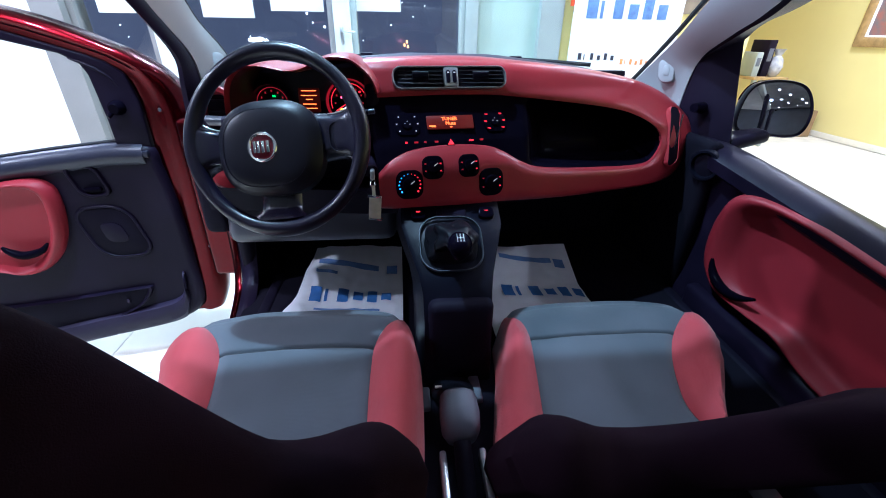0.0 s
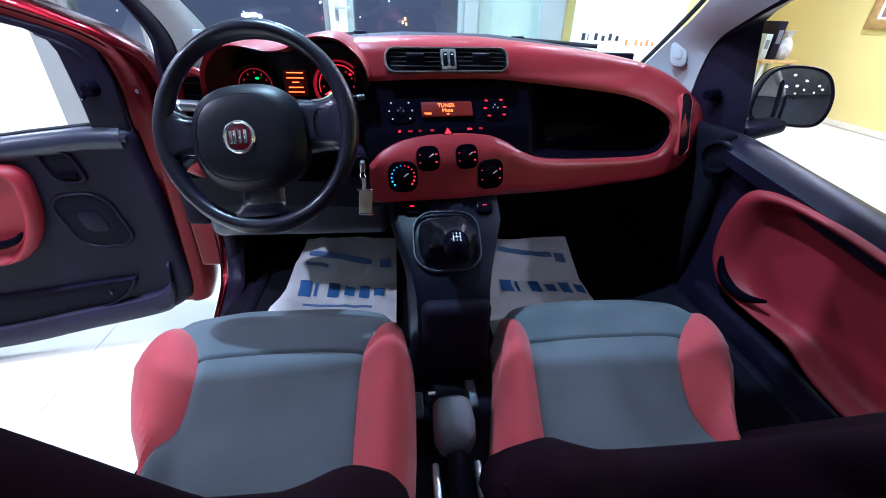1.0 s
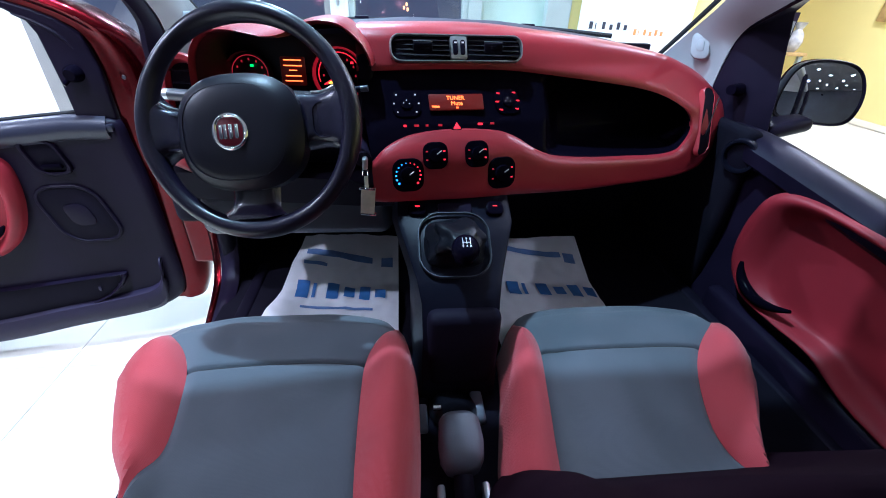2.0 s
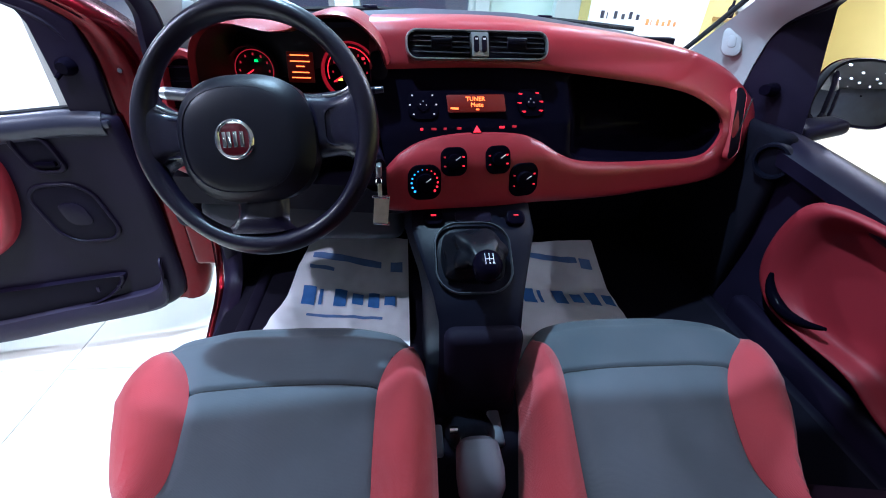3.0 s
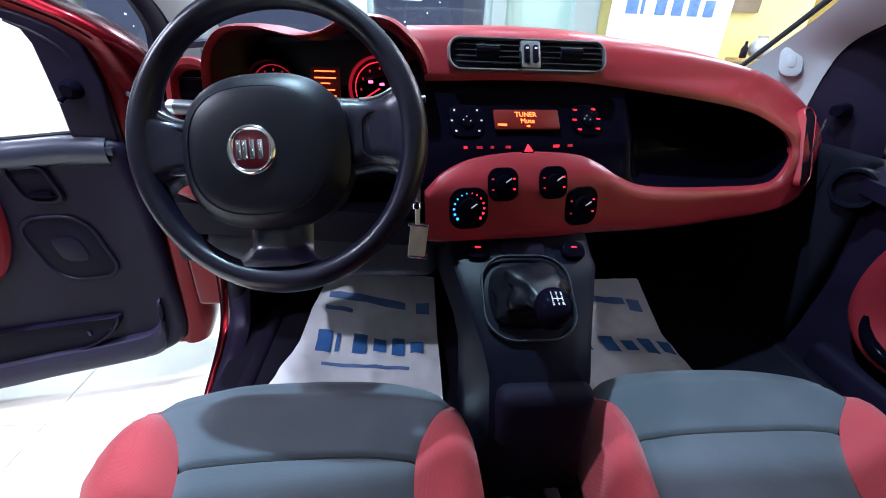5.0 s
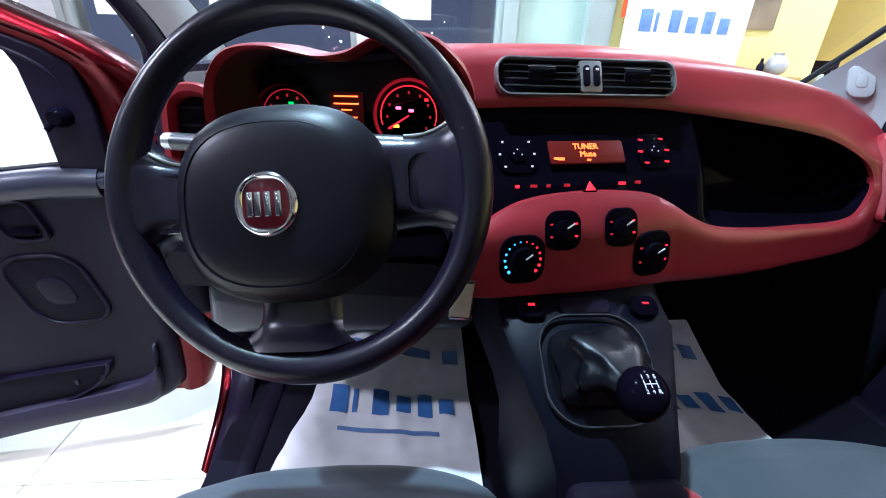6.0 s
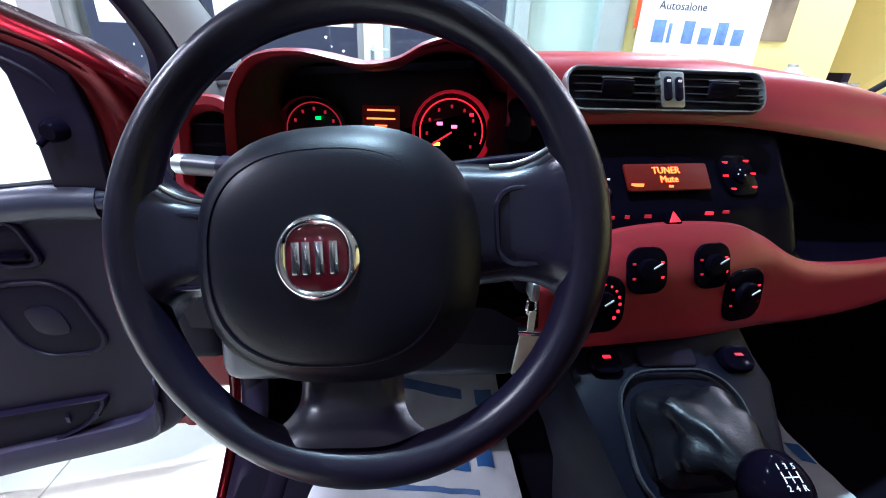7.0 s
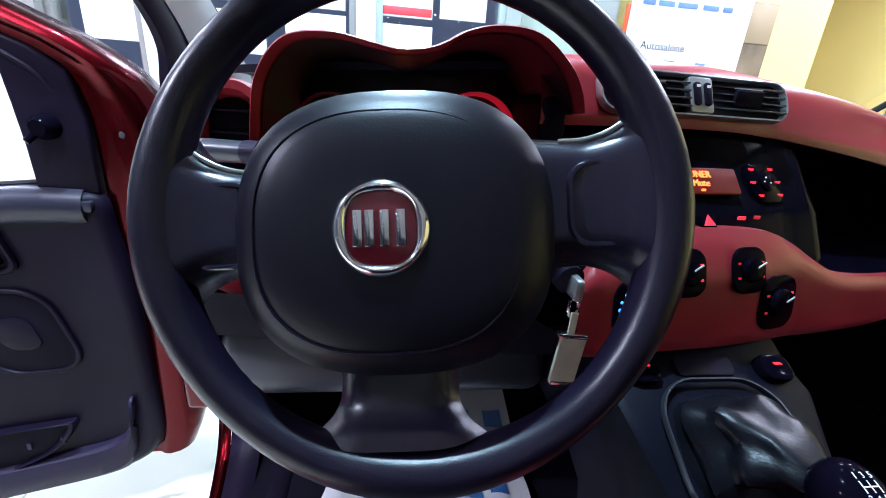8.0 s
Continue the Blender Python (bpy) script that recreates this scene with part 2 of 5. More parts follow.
def tube(points, radius, n=10, loop=False, bm=None):
    pts = [Vector(p) for p in points]
    rows, up = [], Vector((0.13, 0.21, 0.97))
    for i, p in enumerate(pts):
        a = pts[(i - 1) % len(pts)] if loop or i else p
        b = pts[(i + 1) % len(pts)] if loop or i < len(pts) - 1 else p
        d = (b - a).normalized()
        side = d.cross(up).normalized()
        top = side.cross(d)
        r = radius(i / (len(pts) - 1)) if callable(radius) else radius
        rows.append([p + r * (math.cos(k * 2 * math.pi / n) * side + math.sin(k * 2 * math.pi / n) * top) for k in range(n)])
    if loop:
        return sheet(rows, True, True, bm)
    return capped(rows, True, bm)


def smooth_line(ctrl, n, loop=False):
    """Catmull-Rom through the control points."""
    c = [Vector(p) for p in ctrl]
    out, m = [], len(c)
    spans = m if loop else m - 1
    for k in range(n if loop else n):
        t = k * spans / (n if loop else n - 1)
        i = min(int(t), spans - 1)
        f = t - i
        if loop:
            p0, p1, p2, p3 = c[(i - 1) % m], c[i % m], c[(i + 1) % m], c[(i + 2) % m]
        else:
            p0, p1, p2, p3 = c[max(i - 1, 0)], c[i], c[min(i + 1, m - 1)], c[min(i + 2, m - 1)]
        out.append(0.5 * (2 * p1 + (p2 - p0) * f + (2 * p0 - 5 * p1 + 4 * p2 - p3) * f * f + (3 * p1 - p0 - 3 * p2 + p3) * f ** 3))
    return out


def plate(outline, place, depth, round_=0.004, seg=2, bm=None):
    """A flat piece with an outline (u, v), of a depth, its edges rounded; place(u, v, w) lays it into the world (w: out of its face)."""
    n = len(outline)
    cu, cv = sum(p[0] for p in outline) / n, sum(p[1] for p in outline) / n

    def shrunk(d):
        pts = []
        for i in range(n):
            a, b, c = Vector(outline[i - 1][:2]), Vector(outline[i][:2]), Vector(outline[(i + 1) % n][:2])
            e, f = (b - a).normalized(), (c - b).normalized()
            nrm = Vector((-(e.y + f.y), e.x + f.x))
            nrm = nrm.normalized() if nrm.length > 1e-9 else Vector((0, 0))
            if AREA < 0:
                nrm = -nrm
            pts.append((b.x + nrm.x * d, b.y + nrm.y * d))
        return pts
    AREA = sum(outline[i - 1][0] * outline[i][1] - outline[i][0] * outline[i - 1][1] for i in range(n))
    rows = [[place(u, v, 0.0) for u, v in shrunk(0)]]
    for k in range(seg + 1):
        a = k / seg * math.pi / 2
        rows.append([place(u, v, depth - round_ + round_ * math.sin(a)) for u, v in shrunk(round_ * (1 - math.cos(a)))])
    return capped(rows, True, bm)


def rounded(w, h, r, n=5, cu=0.0, cv=0.0):
    """The outline of a rectangle with round corners."""
    pts = []
    for k, (sx, sy) in enumerate(((1, -1), (1, 1), (-1, 1), (-1, -1))):
        for i in range(n):
            a = (k - 1 + i / (n - 1)) * math.pi / 2
            pts.append((cu + sx * (w / 2 - r) + r * math.cos(a), cv + sy * (h / 2 - r) + r * math.sin(a)))
    return pts


def circle(r, n=24, cu=0.0, cv=0.0):
    return [(cu + r * math.cos(2 * math.pi * k / n), cv + r * math.sin(2 * math.pi * k / n)) for k in range(n)]


def ring(outer, inner, place, depth, bm=None, lift=0.003):
    """A raised frame between two outlines with the same number of points."""
    rows = []
    for o_mix, w in ((0.0, 0.0), (0.0, depth * 0.7), (0.25, depth), (0.75, depth), (1.0, depth * 0.6), (1.0, 0.0)):
        rows.append([place(a[0] + (b[0] - a[0]) * o_mix, a[1] + (b[1] - a[1]) * o_mix, w) for a, b in zip(outer, inner)])
    return sheet(rows, True, True, bm)


def lettering(text, size, place, depth=0.0006, align="CENTER", spacing=1.0):
    """Letters of the built-in font as a mesh laid out by place(u, v, w)."""
    cu = bpy.data.curves.new("letters", "FONT")
    cu.body, cu.size, cu.extrude, cu.align_x, cu.align_y, cu.space_character, cu.resolution_u = text, size, depth, align, "CENTER", spacing, 2
    ob = bpy.data.objects.new("letters", cu)
    me = bpy.data.meshes.new_from_object(ob)
    bm = bmesh.new()
    bm.from_mesh(me)
    for v in bm.verts:
        v.co = place(v.co.x, v.co.y, v.co.z + depth)
    bpy.data.objects.remove(ob)
    bpy.data.curves.remove(cu)
    bpy.data.meshes.remove(me)
    return bm


def on_plane(origin, right, up):
    """place(u, v, w) for a plane: u along right, v along up, w along right x up turned to face the viewer."""
    o, r, u = Vector(origin), Vector(right).normalized(), Vector(up).normalized()
    out = r.cross(u).normalized()
    return lambda a, b, w=0.0: o + r * a + u * b + out * w


def soft_table(x, xs, ys):
    return sum(lerp_table(x + d, xs, ys) for d in (-0.08, -0.05, -0.025, 0.0, 0.025, 0.05, 0.08)) / 7


def lerp_table(x, xs, ys):
    return float(np.interp(x, xs, ys))

# ---------------------------------------------------------------- showroom
def slab(name, lo, hi, mat, label, category="wall"):
    c = [(a + b) / 2 for a, b in zip(lo, hi)]
    return solo(name, rbox(c, [b - a for a, b in zip(lo, hi)], 0), mat, label, category, "structure", smooth=False)


WALL_Y, EAST, WEST, SOUTH = 3.2, 5.2, -4.6, -11.0
BACK_Y = 6.2  # the far wall beyond the outer corner of the glazed front
floor = slab("floor", (WEST, SOUTH, -0.2), (EAST + 0.2, BACK_Y + 0.3, -0.006), "grout", "cream glossy tiled showroom floor with thin joints", "floor")
slab("ceiling", (WEST, SOUTH, CEIL), (EAST + 0.2, BACK_Y + 0.3, CEIL + 0.15), "ceiling", "plain showroom ceiling, coloured dark grey to cut bounced light", "ceiling")
slab("wall_east", (EAST, SOUTH, 0), (EAST + 0.2, BACK_Y + 0.3, CEIL), "yellow_wall", "yellow plastered showroom side wall")
slab("wall_south", (WEST, SOUTH - 0.2, 0), (EAST + 0.2, SOUTH, CEIL), "low_bounce_wall", "plain back wall of the showroom, coloured dark to cut bounced light")
slab("wall_west", (WEST - 0.2, SOUTH, 0), (WEST, WALL_Y + 0.3, CEIL), "low_bounce_wall", "plain unseen showroom side wall, coloured dark to cut bounced light")
slab("wall_north", (1.30, WALL_Y, 0), (3.10, BACK_Y + 0.3, CEIL), "yellow_wall", "yellow plastered wall beside the glazed front")
slab("wall_north_far", (3.10, BACK_Y, 0), (EAST, BACK_Y + 0.3, CEIL), "yellow_wall", "yellow plastered far wall round the corner")
slab("wall_north_top", (-2.73, WALL_Y, 2.75), (1.30, WALL_Y + 0.25, CEIL), "white_wall", "white plastered wall above the shop front")
slab("wall_north_west", (WEST, WALL_Y, 0), (-2.95, WALL_Y + 0.25, CEIL), "white_wall", "bright white plastered wall beside the shop front")
solo("baseboard", rbox((EAST - 0.006, (SOUTH + BACK_Y) / 2, 0.035), (0.012, BACK_Y - SOUTH, 0.07), 0.003), "tile", "low cream tiled skirting along the wall", "skirting", "structure")


def shop_window(name, x0, x1, z0, z1, frame_mat, label, bars=()):
    win = thing(name, label, "window", ((x0 + x1) / 2, WALL_Y, z0), kind="structure")
    f = 0.05
    for nm, c, s in (("window_frame", ((x0 + x1) / 2, WALL_Y + 0.06, z1 - f / 2), (x1 - x0, 0.09, f)), ("window_frame", ((x0 + x1) / 2, WALL_Y + 0.06, z0 + f / 2), (x1 - x0, 0.09, f)),
                     ("window_frame", (x0 + f / 2, WALL_Y + 0.06, (z0 + z1) / 2), (f, 0.09, z1 - z0 - 2 * f)), ("window_frame", (x1 - f / 2, WALL_Y + 0.06, (z0 + z1) / 2), (f, 0.09, z1 - z0 - 2 * f))):
        part(nm, rbox(c, s, 0.004), frame_mat, win)
    part("pane", rbox(((x0 + x1) / 2, WALL_Y + 0.07, (z0 + z1) / 2), (x1 - x0 - 2 * f + 0.01, 0.012, z1 - z0 - 2 * f + 0.01), 0.002), "shop_glass", win, "dark pane with night outside")
    return win


slab("column", (-2.95, WALL_Y - 0.06, 0), (-2.73, WALL_Y + 0.25, CEIL), "column_grey", "pale grey column of the shop front", "column")
shop_window("window_1", -2.73, -2.11, 0.0, 2.75, "column_grey", "narrow dark shop window beside the column")
slab("door_post_4", (-2.11, WALL_Y - 0.01, 0), (-1.94, WALL_Y + 0.2, 2.75), "alu", "white aluminium post between two shop windows", "post")
shop_window("window_3", -1.94, -0.66, 0.0, 2.75, "column_grey", "tall dark shop window with paper notices")
shop_window("window_2", -0.52, 0.45, 0.0, 2.75, "alu_grey", "tall dark glazed door leaf with paper notices")
slab("door_post", (-0.66, WALL_Y - 0.01, 0), (-0.52, WALL_Y + 0.2, 2.75), "alu", "white aluminium door post", "door post")
slab("door_post_2", (0.45, WALL_Y + 0.0, 0), (0.56, WALL_Y + 0.2, 2.75), "alu_grey", "grey-green aluminium door post", "door post")
slab("door_panel", (0.56, WALL_Y + 0.06, 0), (1.10, WALL_Y + 0.14, 2.75), "door_green", "pale green frosted glass door panel", "door")
slab("door_post_3", (1.10, WALL_Y - 0.03, 0), (1.30, WALL_Y + 0.2, 2.75), "alu_grey", "grey aluminium post beside the yellow wall", "door post")

night = solo("backdrop", rbox((-2.0, 9.0, 2.0), (26.0, 0.1, 9.0), 0), "night_sky", "dark blue night outside the shop front", "night backdrop", "structure", smooth=False)
# glowing dots added behind the panes for the showroom lights they reflect
rng_n = random.Random(11)
bm = bmesh.new()
for k in range(42):
    bmesh.ops.create_icosphere(bm, subdivisions=1, radius=rng_n.choice((0.011, 0.015, 0.024)), matrix=Matrix.Translation((rng_n.uniform(-9, 2.5), 8.9, rng_n.uniform(0.9, 3.6))))
# three wider glowing spots, also added as reflections in the glass
for lx, lz, lw in ((-3.05, 0.92, 0.11), (-2.92, 0.93, 0.09), (-2.80, 0.90, 0.04)):
    bmesh.ops.create_icosphere(bm, subdivisions=2, radius=0.06, matrix=Matrix.Translation((lx, 8.88, lz)) @ Matrix.Diagonal((lw / 0.06, 0.3, 0.7, 1)))
solo("mirrored_light_dots", bm, "mirrored_light", "small glowing white dots behind the glass, standing in for reflected room lights", "lights", "stuff")

# amber glowing dots added behind the panes, again for reflections
bm = bmesh.new()
for lx, lz in ((-0.02, 0.86), (0.03, 0.92), (0.05, 0.83)):
    bmesh.ops.create_icosphere(bm, subdivisions=2, radius=0.028, matrix=Matrix.Translation((lx, 8.88, lz)) @ Matrix.Diagonal((0.8, 0.3, 1.2, 1)))
solo("mirrored_amber_dots", bm, "mirrored_amber", "small glowing amber dots behind the glass, standing in for reflected lights", "lights", "stuff")

handle = thing("door_handle", "small steel lever handle on the white door post", "door handle", (-0.52, WALL_Y - 0.02, 1.1))
part("rosette", rbox((-0.60, WALL_Y - 0.016, 1.10), (0.03, 0.012, 0.13), 0.004), "satin", handle)
part("lever", tube([(-0.60, WALL_Y - 0.02, 1.13), (-0.60, WALL_Y - 0.06, 1.13), (-0.57, WALL_Y - 0.07, 1.13), (-0.49, WALL_Y - 0.07, 1.13)], 0.009), "satin", handle)


def notice(x, z, w, h, mat, label):
    return solo("paper_notice", rbox((x, WALL_Y + 0.055, z), (w, 0.004, h), 0.001), mat, label, "paper notice", group="notices on the glass")


for nx0, nx1, nz0, nz1 in ((-1.72, -1.31, 1.22, 1.50), (-1.17, -0.74, 1.275, 1.525), (-2.52, -2.16, 1.24, 1.52), (-1.72, -1.31, 1.555, 1.86), (-1.17, -0.74, 1.56, 1.86)):
    notice((nx0 + nx1) / 2, (nz0 + nz1) / 2, nx1 - nx0, nz1 - nz0, "paper", "white paper notice taped to the dark glass")
for nx0, nx1, nz0, nz1 in ((-0.49, -0.10, 1.285, 1.505), (-0.05, 0.30, 1.57, 1.84)):
    notice((nx0 + nx1) / 2, (nz0 + nz1) / 2, nx1 - nx0, nz1 - nz0, "paper", "white paper notice on the glazed door leaf")
red_sheet = thing("paper_notice", "white paper notice with red printed bands on the glass", "paper notice", (-0.30, WALL_Y + 0.05, 1.55), group="notices on the glass")
part("sheet", rbox((-0.30, WALL_Y + 0.055, 1.69), (0.39, 0.004, 0.27), 0.001), "paper", red_sheet)
part("red_band", rbox((-0.30, WALL_Y + 0.0515, 1.595), (0.38, 0.003, 0.055), 0.0008), "notice_red", red_sheet, "red printed band")
part("red_band", rbox((-0.30, WALL_Y + 0.0515, 1.74), (0.38, 0.003, 0.09), 0.0008), "notice_red", red_sheet, "red printed band")

# white sign board; the firm's name becomes plain bars
sign = thing("sign_board", "white upright sign board with blue lettering bars against the yellow wall", "sign", (1.9, WALL_Y - 0.1, 0.0))
part("board", rbox((1.845, WALL_Y - 0.10, 1.05), (0.97, 0.03, 2.1), 0.006), "board", sign)
for bx, bw in ((-0.36, 0.10), (-0.22, 0.13), (-0.05, 0.16), (0.14, 0.13), (0.28, 0.08)):
    part("line_bar", rbox((1.845 + bx, WALL_Y - 0.117, 1.79), (bw, 0.004, 0.035), 0.001), "ink_pale", sign)
part("edge_strip", rbox((1.345, WALL_Y - 0.085, 1.56), (0.03, 0.02, 0.42), 0.004), "orange", sign, "orange-red strip beside the board")
sp = on_plane((1.835, WALL_Y - 0.117, 1.335), (1, 0, 0), (0, 0, 1))
part("lettering", lettering("Autosalone", 0.080, lambda u, v, w: sp(u - 0.17, v + 0.165, w)), "ink_black", sign)
for bx, bw, bh in ((-0.32, 0.095, 0.15), (-0.235, 0.026, 0.13), (-0.09, 0.085, 0.15), (0.045, 0.085, 0.11), (0.175, 0.085, 0.15), (0.305, 0.085, 0.11)):
    part("name_bar", rbox(sp(bx, (bh - 0.15) / 2, 0.0), (bw, 0.004, bh), 0.0015), "ink_pale", sign)
    part("small_name_bar", rbox(sp(bx * 0.48 - 0.22, (bh - 0.15) / 2 * 0.5 - 0.37, 0.0), (bw * 0.32, 0.004, bh * 0.36), 0.0012), "ink_black", sign)
    part("small_name_bar", rbox(sp(bx * 0.38 + 0.14, (bh - 0.15) / 2 * 0.42 - 0.41, 0.0), (bw * 0.26, 0.004, bh * 0.30), 0.0012), "ink_orange", sign)

poster = thing("landscape_picture", "brown landscape print hung on the yellow wall", "picture", (2.55, WALL_Y, 1.3))
part("print", rbox((2.425, WALL_Y - 0.010, 1.60), (0.41, 0.014, 0.58), 0.002), "poster", poster)
part("print_sky", rbox((2.425, WALL_Y - 0.019, 1.74), (0.40, 0.004, 0.28), 0.001), "poster_sky", poster, "hazy tan sky of the print")
pic = thing("framed_painting", "colourful painting in a gilt wooden frame on the yellow wall", "painting", (EAST, 3.54, 1.05))
pp = on_plane((EAST - 0.002, 3.54, 1.50), (0, -1, 0), (0, 0, 1))
part("canvas", plate(rounded(1.04, 0.74, 0.01, 3), pp, 0.012, 0.002), "painting", pic)
part("frame", ring(rounded(1.20, 0.90, 0.01, 3), rounded(1.00, 0.70, 0.01, 3), pp, 0.05), "wood", pic)
part("liner", ring(rounded(1.02, 0.72, 0.01, 3), rounded(0.96, 0.66, 0.01, 3), pp, 0.03), "white_wall", pic, "pale inner liner")

# a small shelf on the wall with a bottle and a pale clay figure
shelf = thing("wall_shelf", "small brown wooden shelf on the yellow wall", "shelf", (2.65, WALL_Y, 0.95))
part("board", rbox((2.65, WALL_Y - 0.12, 0.965), (0.34, 0.24, 0.03), 0.004), "wood", shelf)
for bx in (2.55, 2.75):
    part("bracket", rbox((bx, WALL_Y - 0.08, 0.90), (0.02, 0.16, 0.10), 0.004), "alu_grey", shelf)


def turned(name, label, category, x, y, z, outline, mat, group=""):
    """A thing turned on a wheel: outline of radius and height."""
    t = thing(name, label, category, (x, y, z), group)
    part("body", capped([[Vector((x + r * math.cos(2 * math.pi * j / 20), y + r * math.sin(2 * math.pi * j / 20), z + h)) for j in range(20)] for r, h in outline]), mat, t)
    return t


turned("bottle", "small dark glass bottle on the wall shelf", "bottle", 2.54, WALL_Y - 0.12, 0.98, ((0.022, 0.0), (0.026, 0.01), (0.026, 0.07), (0.012, 0.095), (0.010, 0.12), (0.012, 0.125)), "black")
turned("clay_vase", "pale grey round clay vase on the wall shelf", "vase", 2.66, WALL_Y - 0.13, 0.98, ((0.03, 0.0), (0.07, 0.03), (0.085, 0.07), (0.07, 0.12), (0.035, 0.15), (0.04, 0.17)), "figure_grey")
# a side table in the far part with folders and a vase, a carton on the floor
table = thing("side_table", "small pale side table against the yellow wall", "side table", (3.88, 3.85, 0.0))
part("tabletop", rbox((3.88, 3.85, 0.735), (0.40, 0.36, 0.03), 0.006), "wood", table)
for tx in (3.72, 4.04):
    for ty in (3.71, 3.99):
        part("leg", rbox((tx, ty, 0.36), (0.04, 0.04, 0.72), 0.004), "alu_grey", table)
for fx, fh, fw, fm, lb in ((3.735, 0.24, 0.075, "alu_grey", "grey upright document folder on the side table"), (3.845, 0.36, 0.085, "black", "black upright document folder on the side table")):
    fl = thing("folder", lb, "folder", (fx, 3.88, 0.75), group="folders on the table")
    part("cover", rbox((fx, 3.88, 0.75 + fh / 2), (fw, 0.25, fh), 0.006), fm, fl)
    part("spine_label", rbox((fx, 3.753, 0.75 + fh * 0.6), (fw * 0.6, 0.003, fh * 0.35), 0.001), "mid_grey", fl)
turned("clay_vase", "grey and dark glazed clay vase on the side table", "vase", 3.965, 3.78, 0.75, ((0.035, 0.0), (0.06, 0.03), (0.075, 0.10), (0.06, 0.17), (0.03, 0.21), (0.05, 0.26), (0.06, 0.275)), "figure_grey")
carton = thing("carton", "open brown cardboard box on the floor by the wall", "box", (4.95, 4.32, 0.0))
part("body", rbox((4.95, 4.32, 0.16), (0.30, 0.34, 0.32), 0.006), "card", carton)
part("dark_content", rbox((4.90, 4.28, 0.335), (0.16, 0.16, 0.05), 0.01), "black_matt", carton)

# ceiling spotlights
spot = thing("ceiling_spotlight", "small round recessed ceiling spotlight, lit", "ceiling light", (0, 0, CEIL), group="ceiling spotlights")
part("bezel", ring(circle(0.075, 20), circle(0.055, 20), on_plane((0, 0, CEIL), (1, 0, 0), (0, -1, 0)), 0.012), "chrome", spot)
part("lens", plate(circle(0.056, 20), on_plane((0, 0, CEIL), (1, 0, 0), (0, -1, 0)), 0.005, 0.001), "lamp", spot)
rng_s = random.Random(8)
spots = [(-3.6, 2.2), (-2.4, 2.4), (-1.3, 2.5), (0.2, 2.5), (1.6, 2.4), (2.8, 2.2), (4.2, 2.0), (-3.6, 0.8), (-1.8, 0.9), (1.8, 0.9), (3.0, 0.7), (4.4, 0.6), (-3.6, -0.8), (-1.9, -0.7), (1.9, -0.8), (3.0, -0.9)]
for row in range(9):
    for col in range(8):
        spots.append((-3.9 + 1.15 * col + (0.5 if row % 2 else 0.0) + rng_s.uniform(-0.15, 0.15), -2.2 - 1.02 * row + rng_s.uniform(-0.15, 0.15)))
for sx, sy in spots:
    copy_thing(spot, pose(sx, sy, CEIL))
spot.location = (0.9, 1.6, CEIL)


# ---------------------------------------------------------------- car: dashboard
def bend(x):
    return 0.25 * (max(x, 0) / 0.72) ** 1.7 + 0.12 * max(-x - 0.15, 0) + lerp_table(x, (-0.205, 0.0, 0.15, 0.45, 0.72), (-0.026, 0.0, 0.018, 0.010, -0.020))


def face_y(x, z):
    return lerp_table(z, (0.70, 0.75, 0.80, 0.86, 0.89, 0.914, 0.95, 1.02, 1.07, 1.10), (0.118, 0.126, 0.136, 0.147, 0.163, 0.176, 0.208, 0.262, 0.285, 0.31)) + bend(x)


def on_dash(x, z, w=0.0):
    return Vector((x, face_y(x, z) - w, z))


def dash_frame(x, z):
    """A plane that touches the fascia at x, z."""
    p = on_dash(x, z)
    r = (on_dash(x + 0.01, z) - on_dash(x - 0.01, z)).normalized()
    u = (on_dash(x, z + 0.012) - on_dash(x, z - 0.012)).normalized()
    u = (u - r * u.dot(r)).normalized()
    return on_plane(p, r, u)


dash = thing("dashboard", "red and black car dashboard with a lit radio and open shelf", "dashboard", (0, 0.3, 0.75))
INNER = ((-0.205, 1.008), (0, 1.013), (0.17, 1.006), (0.47, 0.968), (0.60, 0.932), (0.664, 0.885), (0.645, 0.830), (0.585, 0.810), (0.40, 0.822), (0.25, 0.838), (0.19, 0.857), (0.14, 0.884), (0.09, 0.900), (0, 0.906), (-0.09, 0.898), (-0.145, 0.877), (-0.176, 0.848))
OUTER = ((-0.205, 1.088), (0, 1.094), (0.17, 1.086), (0.47, 1.052), (0.68, 1.000), (0.815, 0.900), (0.785, 0.800), (0.685, 0.750), (0.42, 0.752), (0.27, 0.757), (0.20, 0.760), (0.15, 0.762), (0.10, 0.764), (0, 0.766), (-0.09, 0.767), (-0.135, 0.767), (-0.172, 0.769))
NL = 140
inner = smooth_line([(x, z, 0) for x, z in INNER], NL)
outer = smooth_line([(x, z, 0) for x, z in OUTER], NL)
rows = []
for a, b in zip(inner, outer):
    row = [on_dash(a.x, a.y) + Vector((0, 0.05, 0)), on_dash(a.x, a.y) + Vector((0, 0.012, 0))]
    for k in range(13):
        v = k / 12
        x, z = a.x + (b.x - a.x) * v, a.y + (b.y - a.y) * v
        edge = 0.010 * (1 - (2 * v - 1) ** 6)
        row.append(on_dash(x, z, edge))
    top = b.y > 0.93
    row.append(on_dash(b.x, b.y) + Vector((0, 0.03, 0.004 if top else -0.012)))
    row.append(on_dash(b.x, b.y) + Vector((0, 0.10, 0.002 if top else -0.02)))
    rows.append(row)
part("fascia", sheet(rows), "red_dash", dash, "smooth raspberry red fascia")

